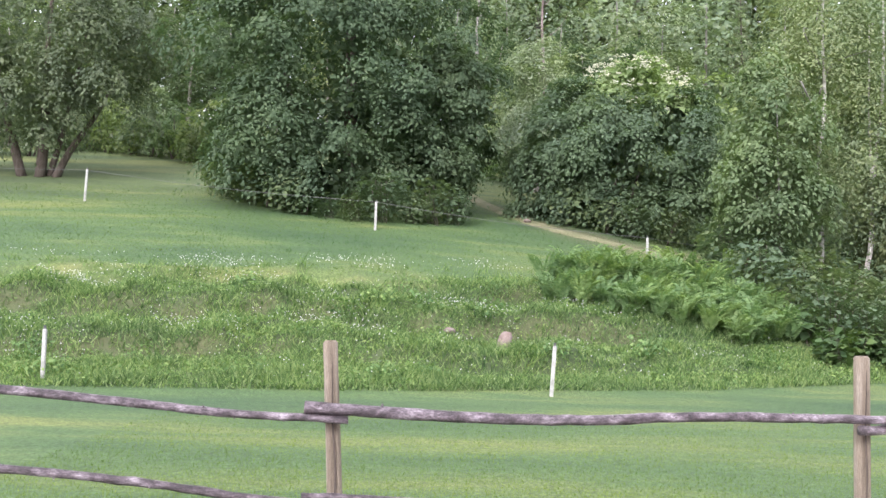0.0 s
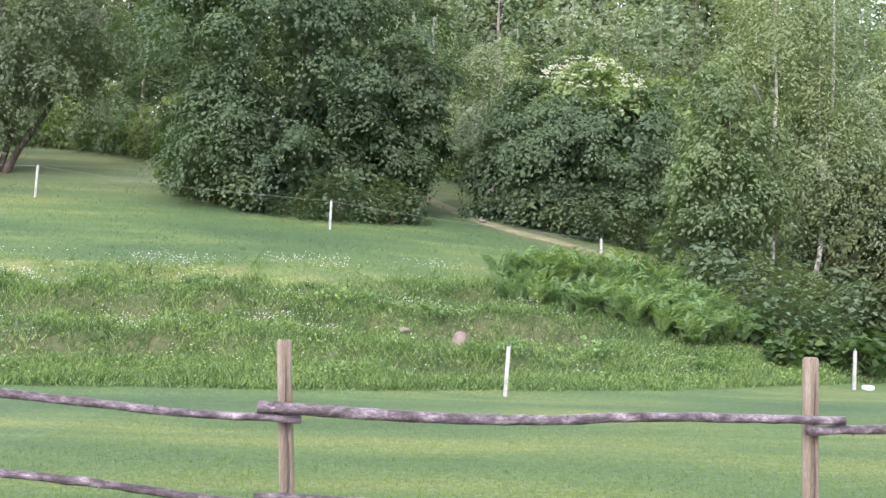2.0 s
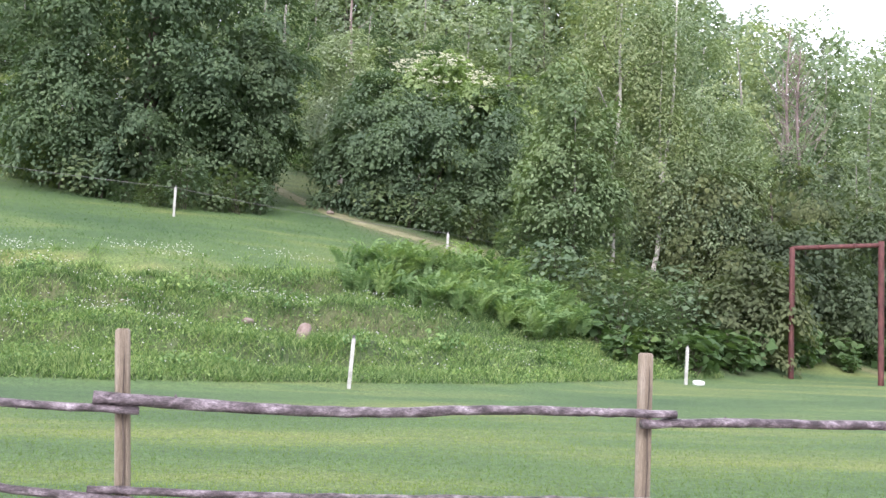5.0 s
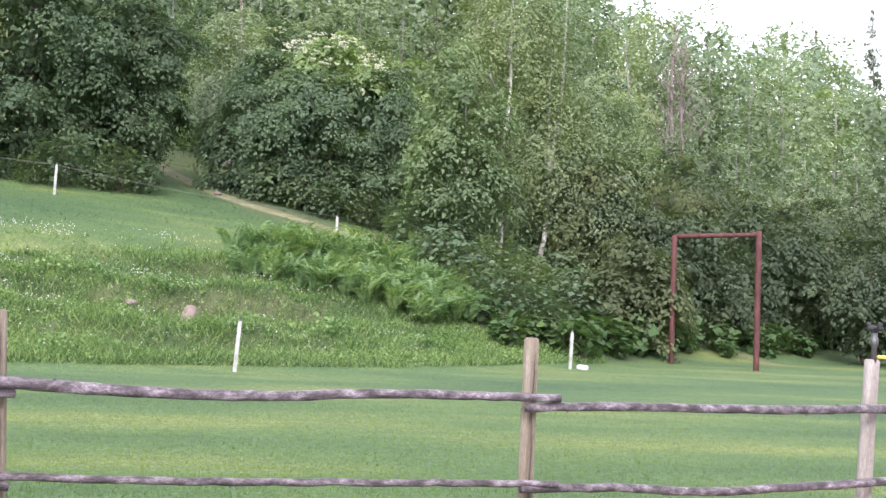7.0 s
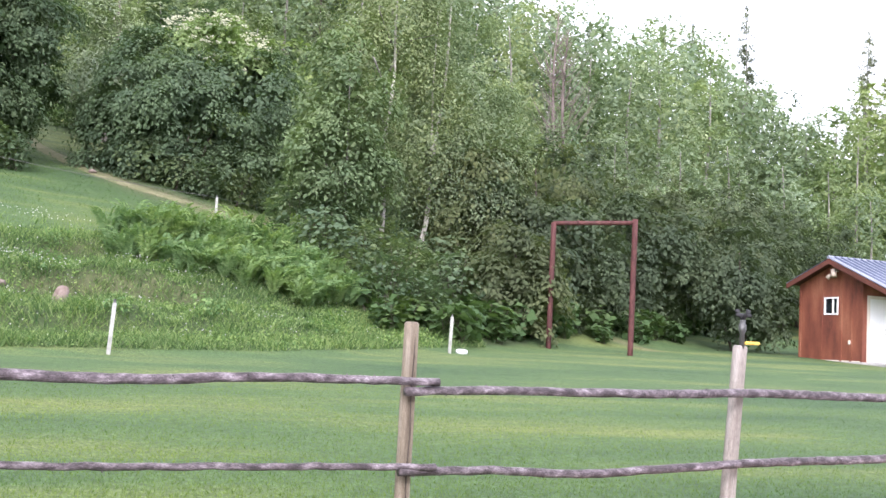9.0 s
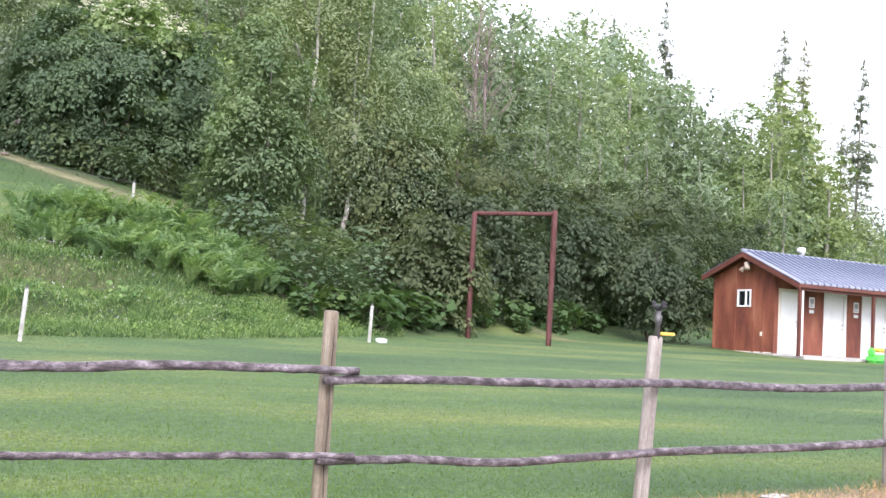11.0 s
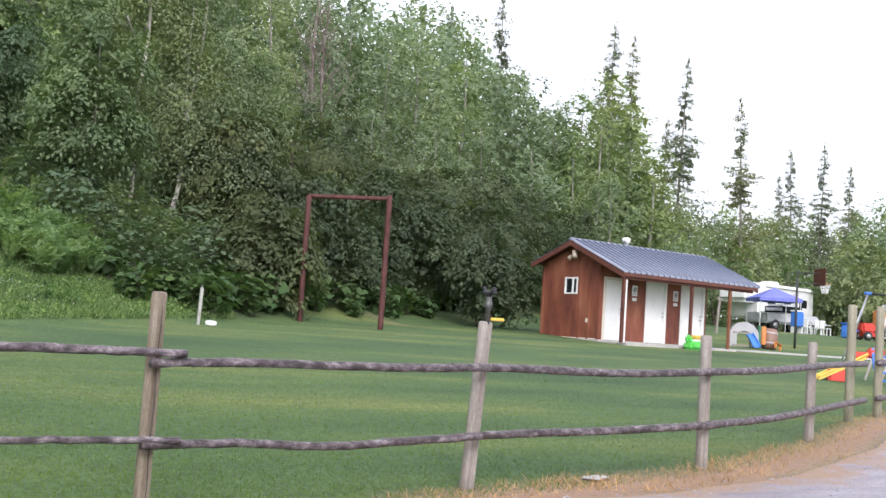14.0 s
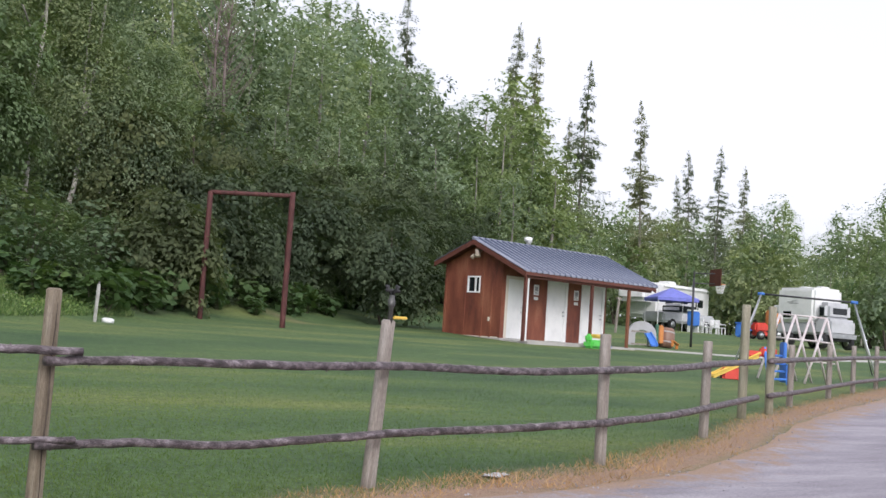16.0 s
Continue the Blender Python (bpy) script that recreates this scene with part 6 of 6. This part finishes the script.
rock("field_stone", "pinkish boulder half sunk in the bank", 1.3, 24.1, 0.21, 0.62)
rock("field_stone", "flat pinkish stone showing through the grass", 0.15, 24.55, 0.1, 1.3)
rock("field_stone", "pale stone beside the trail", 2.7, 37.6, 0.1, 1.4)
log = thing("cut_log", "short cut log with a pale end among ferns", "log", pose(7.31, 27.7, float(land(7.31, 27.7)) + 0.3, 0, 0, 0))
bm = bmesh.new()
tube(bm, [(-0.1, -0.1, 0.12), (0.1, 0.2, 0.0), (0.5, 0.7, -0.2)], [0.11, 0.115, 0.12], 14, 0.05)
part("log_body", bm, M_BARK, log)
bm = bmesh.new()
d = Vector((-0.2, -0.3, 0.12)).normalized()
tube(bm, [Vector((-0.1, -0.1, 0.12)) + d * 0.002, Vector((-0.1, -0.1, 0.12)) + d * 0.03], [0.1, 0.092], 14)
part("cut_end", bm, surface("pale_cut_wood", [(0.3, 0.2, 0.15), (0.4, 0.28, 0.22)], 8, bump=0.2), log, "pale pinkish cut end")

red = thing("red_stake", "short dull-red wooden stake among the birches", "stake", pose(*at(8.3, 31.6, 0.1)))
part("board", a_box(-0.06, 0.06, -0.03, 0.03, 0, 1.25, bevel=0.01), M_RUST, red)
part("cap", a_box(-0.075, 0.075, -0.045, 0.045, 1.25, 1.29, bevel=0.008), M_RUST, red)

# ---- ferns, shrubs and grass ----
def make_fern():
    t = thing("fern", "arching green fern on the bank", "fern", group="ferns on the bank")
    pos, nrm, along, size = [], [], [], []
    for i in range(10):
        a = i * 2.399 + RNG.normal() * 0.3
        ln, up = RNG.uniform(0.45, 0.8), RNG.uniform(0.95, 1.4)
        out = np.array([math.cos(a), math.sin(a), 0])
        sd = np.array([-math.sin(a), math.cos(a), 0])
        for j in range(17):
            u = 0.2 + 0.8 * j / 16
            p = out * ln * u * (0.5 + 0.5 * u) + np.array([0, 0, up * (1.75 * u - 0.95 * u * u)])
            slope = unit(out * ln * (0.5 + u) + np.array([0, 0, up * (1.75 - 1.9 * u)]))
            top = np.cross(slope, sd)
            top = top * (1 if top[2] > 0 else -1)
            w = 0.2 * (1 - u) ** 0.6 * min(1, 3 * u) + 0.03
            for q in (-1, 1):
                pos.append(p + sd * q * w * 0.5 - np.array([0, 0, w * 0.2]))
                nrm.append(unit(top + sd * q * 0.4 + RNG.normal(size=3) * 0.25))
                along.append(sd * q + slope * 0.5)
                size.append(w * 1.15)
    ob = new("fronds", leaf_mesh("fronds", np.array(pos), np.array(nrm), np.array(size), M_FERN, 0.36, np.array(along)))
    ob.parent = t
    return t


def make_shrub(label, name, n, h, leaf, material, spread=0.45, stem=M_BARK):
    t = thing(name, label, "shrub", group=name.replace("_", " ") + "s on the bank")
    c = unit(RNG.normal(size=(n, 3))) * (RNG.random((n, 1)) ** 0.35)
    pos = np.stack([c[:, 0] * spread * h, c[:, 1] * spread * h, h * (0.5 + 0.5 * c[:, 2])], -1)
    nrm = unit(np.array([0, -0.35, 1.0]) + c * 0.6 + RNG.normal(size=(n, 3)) * 0.35)
    ob = new("leaves", leaf_mesh("leaves", pos, nrm, leaf * (0.6 + 0.7 * RNG.random(n)), material, 0.85))
    ob.parent = t
    bole(t, "stem", [(((0.05 * i - 0.1, 0, -0.1), (0.1 * i - 0.2, 0.05, h * 0.5), (0.16 * i - 0.3, 0, h * 0.85)), 0.012, 0.005) for i in range(5)], stem, sides=3)
    return t


def scatter(first, places, lo, hi):
    for i, (x, y) in enumerate(places):
        s = RNG.uniform(lo, hi)
        m = pose(x, y, float(land(x, y) + bumps(x, y)) - 0.04, RNG.normal() * 11, RNG.normal() * 11, RNG.uniform(0, 360)) @ Matrix.Scale(s, 4)
        ob = first if i == 0 else copy_thing(first, pose(0, 0, 0))
        ob.matrix_basis = m


EDGE_X, EDGE_Y = (8.6, 10, 12, 14.4, 17.5, 21, 25, 30), (26.2, 26.6, 27.6, 29.6, 31.4, 33.4, 36.8, 40.5)


def behind(x, y):
    """How far a place lies behind the edge of the thicket."""
    return y - np.interp(x, EDGE_X, EDGE_Y)


def inside(n, x0, x1, y0, y1, test):
    out = []
    while len(out) < n:
        x, y = RNG.uniform(x0, x1), RNG.uniform(y0, y1)
        if test(x, y):
            out.append((x, y))
    return out


def in_ferns(x, y):
    s = float(rise(x, y))
    lo = 4.0 - 0.6 * (x - 2.2) if x < 7 else 1.2
    return max(lo, 1.0) < s < 5.8 - 0.6 * max(0, 4.0 - x) and x > 2.3


places = inside(170, 1.8, 8.8, 25, 33.5, in_ferns)
scatter(make_fern(), places[:85], 0.55, 0.95)
scatter(make_fern(), places[85:], 0.5, 1.0)
scatter(make_shrub("broad-leaved green shrub at the foot of the bank", "berry_shrub", 75, 1.0, 0.25, M_BROAD),
        inside(120, 8.8, 28, 26, 42, lambda x, y: 0.0 < behind(x, y) < 2.4 and not (25 < x and y < 34) and abs(x - np.interp(y, (29.4, 31, 33, 36), (20.6, 19.6, 18.6, 18.3))) > 0.9), 0.6, 1.2)
scatter(make_shrub("low dark-green undergrowth below the trees", "low_shrub", 520, 1.1, 0.11, M_LEAF_DARK, 0.6),
        [(-7.4, 39.0), (-7.0, 38.2), (-6.4, 37.6), (-5.7, 36.9), (-5.0, 36.2), (-4.4, 35.8), (-3.5, 35.4), (-2.7, 35.2), (-1.9, 35.2), (-1.1, 35.3), (-0.3, 35.4), (0.3, 35.8), (-7.6, 40), (-6, 38.6), (-4.6, 37.2), (-2.4, 36.4), (-0.6, 36.6),
         (4.2, 37.8), (5.2, 37.4), (6.2, 37.2), (7.2, 37.2), (8.2, 37.4), (9, 37.4)], 0.8, 1.5)
scatter(make_shrub("dense mid-green undergrowth below the birches", "under_shrub", 520, 1.5, 0.12, M_LEAF_SHRUB, 0.55),
        inside(62, 8.2, 28, 27.5, 43, lambda x, y: 1.5 < behind(x, y) < 6.0 and abs(x - np.interp(y, (29.4, 31, 33, 36), (20.6, 19.6, 18.6, 18.3))) > 0.8) + inside(18, 8.2, 13.5, 30.5, 37, lambda x, y: 3.0 < behind(x, y) < 9.0 and (x < 10.4 or y > 35)), 0.8, 1.4)


scatter(make_shrub("low leafy weed among the bank grass", "bank_weed", 110, 0.42, 0.07, M_HERB, 0.9, M_HERB),
        inside(60, -13, 8, 19, 29, lambda x, y: -1.2 < float(rise(x, y)) < 5.4 - 0.5 * max(0.0, x - 1)), 0.5, 1.3)


def blades(name, label, n, x0, x1, y0, y1, weight, height, width, material, lean=0.5, even=False):
    """Grass blades, each a thin bent triangle, as one mass."""
    x, y = RNG.uniform(x0, x1, 3 * n), RNG.uniform(y0, y1, 3 * n)
    keep = RNG.random(3 * n) < weight(x, y)
    x, y = x[keep][:n], y[keep][:n]
    k = len(x)
    clump = 0.55 + 0.9 * (0.5 + 0.5 * np.sin(x * 2.1 + np.sin(y * 1.7) * 2) * np.sin(y * 2.6 + np.sin(x * 1.3)))
    if even:
        clump = 0.9 + 0.2 * clump
    z = land(x, y) + bumps(x, y) - 0.012
    h = height * clump * (0.5 + RNG.random(k))
    a = RNG.uniform(0, 2 * math.pi, k)
    w = width * (0.6 + 0.8 * RNG.random(k))
    p = np.stack([x, y, z], -1)
    t = np.stack([np.cos(a), np.sin(a), np.zeros(k)], -1)
    l = np.stack([RNG.normal(size=k) * lean, RNG.normal(size=k) * lean, np.ones(k)], -1) * h[:, None]
    v = np.stack([p - t * w[:, None] / 2, p + t * w[:, None] / 2, p + l], 1).reshape(-1, 3)
    ob = new(name, mesh_from(name, v, np.arange(3 * k).reshape(k, 3), material))
    return tagged(ob, label, "grass", kind="stuff")


def slope_of(x, y):
    return (land(x, y + 0.12) + bumps(x, y + 0.12) - land(x, y - 0.12) - bumps(x, y - 0.12)) / 0.24


def on_bank(x, y):
    s = rise(x, y)
    return (s > -1.9) * np.clip((5.6 + 0.35 * np.sin(x * 0.8) - s) / 0.9, 0, 1) * (0.85 + 0.15 * (slope_of(x, y) < 0.7))


def on_lawn(x, y):
    s = rise(x, y)
    f = y - np.interp(x, FENCE_X, FENCE_Y)
    d = np.hypot(x, y)
    return ((s < -1.8) & (f > -0.25)).astype(float) * np.clip(8.0 / d, 0, 1) ** 2.6 * (np.abs(np.degrees(np.arctan2(x, y)) - 19) < 42)


def on_meadow(x, y):
    s = rise(x, y)
    return ((s > 4.9) & (s < 19)).astype(float)


def on_verge(x, y):
    f = y - np.interp(x, FENCE_X, FENCE_Y)
    return ((f > -0.62 - 0.28 * np.sin(x * 2.3) * np.sin(x * 0.7)) & (f < 0.15)).astype(float) * np.clip(11 / np.hypot(x, y), 0, 1) ** 1.5


blades("bank_grass", "long rough grass on the bank", 130000, -13, 12, 17, 33, on_bank, 0.15, 0.022, M_BLADE, 0.65)
blades("lawn_grass", "short mown lawn grass", 170000, -4, 18, 5.9, 17, on_lawn, 0.03, 0.009, M_LAWN_BLADE, 0.5, True)
blades("meadow_grass", "short meadow grass on the slope", 48000, -16, 9, 26, 46, on_meadow, 0.045, 0.018, M_LAWN_BLADE, 0.7, True)
blades("verge_grass", "dry straw-coloured grass along the road", 46000, 4.2, 30, 6.2, 19, on_verge, 0.06, 0.011, M_STRAW, 1.1)

# coarse pale tufts on the ledges
def on_tufts(x, y):
    s = rise(x, y)
    spots_here = np.sin(x * 3.7 + np.sin(y * 2.1) * 2) * np.sin(y * 4.3 + np.sin(x * 1.7) * 2)
    return ((s > -1.6) & (s < 6.5) & (spots_here > 0.62)).astype(float)


M_TUFT = leafy("pale_tuft_blades", (0.096, 0.180, 0.070), (0.152, 0.243, 0.100), (0.240, 0.324, 0.160), 0.7, 0.35, 0.7, (1, 1, 1), (1.25, 1.2, 1.1), even=1.0)
blades("tuft_grass", "coarse pale-green tufts on the bank", 24000, -13, 10, 17, 33, on_tufts, 0.16, 0.026, M_TUFT, 0.75)

# clover heads on the bank
n = 45000
x, y = RNG.uniform(-13, 11, 2 * n), RNG.uniform(17, 34, 2 * n)
keep = RNG.random(2 * n) < on_bank(x, y)
x, y = x[keep][:n], y[keep][:n]
k = len(x)
lump = 0.5 + 0.5 * np.sin(x * 2.9 + np.sin(y * 2.3) * 2) * np.sin(y * 3.1 + np.sin(x * 1.9) * 2)
p = np.stack([x, y, land(x, y) + bumps(x, y) + 0.02 + RNG.random(k) * (0.05 + 0.16 * lump)], -1)
herbs = new("bank_herbs", leaf_mesh("bank_herbs", p, unit(np.array([0, -0.3, 1.0]) + RNG.normal(size=(k, 3)) * 0.45), 0.04 + 0.045 * RNG.random(k), M_HERB, 0.6))
tagged(herbs, "low clover and herb leaves among the bank grass", "plants", kind="stuff")
n = 4600
x, y = RNG.uniform(-12, 11, 6 * n), RNG.uniform(18, 33, 6 * n)
s = rise(x, y)
patchy = np.clip(np.sin(x * 1.1 + 1) * np.sin(y * 1.5 + x * 0.4) * 1.3 + 0.1, 0.06, 1)
keep = (RNG.random(6 * n) < patchy * np.clip(1.3 - np.abs(s - 4.0) / 4.0, 0.12, 1)) & (s > -1.5) & (s < 7)
x, y = x[keep][:n], y[keep][:n]
k = len(x)
p = np.stack([x, y, land(x, y) + bumps(x, y) + RNG.uniform(0.1, 0.24, k)], -1)
r = RNG.uniform(0.007, 0.015, k)
o = np.array([(1, 0, 0), (-1, 0, 0), (0, 1, 0), (0, -1, 0), (0, 0, 1), (0, 0, -1)], float)
v = (p[:, None, :] + o[None] * r[:, None, None]).reshape(-1, 3)
f = np.array([(0, 2, 4), (2, 1, 4), (1, 3, 4), (3, 0, 4), (2, 0, 5), (1, 2, 5), (3, 1, 5), (0, 3, 5)])
f = (f[None] + (np.arange(k) * 6)[:, None, None]).reshape(-1, 3)
tagged(new("clover_flowers", mesh_from("clover_flowers", v, f, M_CLOVER)), "scattered small white clover heads on the bank", "flowers", kind="stuff")


# loose stones along the edge of the road
line = spline(FENCE, 400)
d = np.gradient(line, axis=0)
d /= np.linalg.norm(d, axis=1)[:, None]
side = np.stack([-d[:, 1], d[:, 0]], -1)
n = 9000
i = RNG.integers(0, 400, n)
off = -0.45 - RNG.gamma(1.6, 0.42, n)
p = line[i] + side[i] * off[:, None] + RNG.normal(size=(n, 2)) * 0.05
near = (p[:, 0] > 4.5) & (p[:, 0] < 26)
p = p[near]
n = len(p)
z = land(p[:, 0], p[:, 1]) + bumps(p[:, 0], p[:, 1]) + 0.03
size = 0.005 + 0.013 * RNG.random(n) ** 3
corner = np.array([(1, 0, 0), (0, 1, 0), (-1, 0, 0), (0, -1, 0), (0, 0, 0.8), (0, 0, -0.8)], float)
v = corner[None] * (size[:, None] * RNG.uniform(0.6, 1.3, (n, 6)))[..., None]
turn = RNG.uniform(0, 6.3, n)[:, None]
v = np.stack([v[..., 0] * np.cos(turn) - v[..., 1] * np.sin(turn), v[..., 0] * np.sin(turn) + v[..., 1] * np.cos(turn), v[..., 2]], -1)
v += np.concatenate([p, z[:, None]], -1)[:, None, :]
f = np.array([(0, 1, 4), (1, 2, 4), (2, 3, 4), (3, 0, 4), (1, 0, 5), (2, 1, 5), (3, 2, 5), (0, 3, 5)])
f = (f[None] + (np.arange(n) * 6)[:, None, None]).reshape(-1, 3)
tagged(new("loose_gravel", mesh_from("loose_gravel", v.reshape(-1, 3), f, M_PEBBLE)), "loose grey stones along the road's edge", "gravel", kind="stuff")
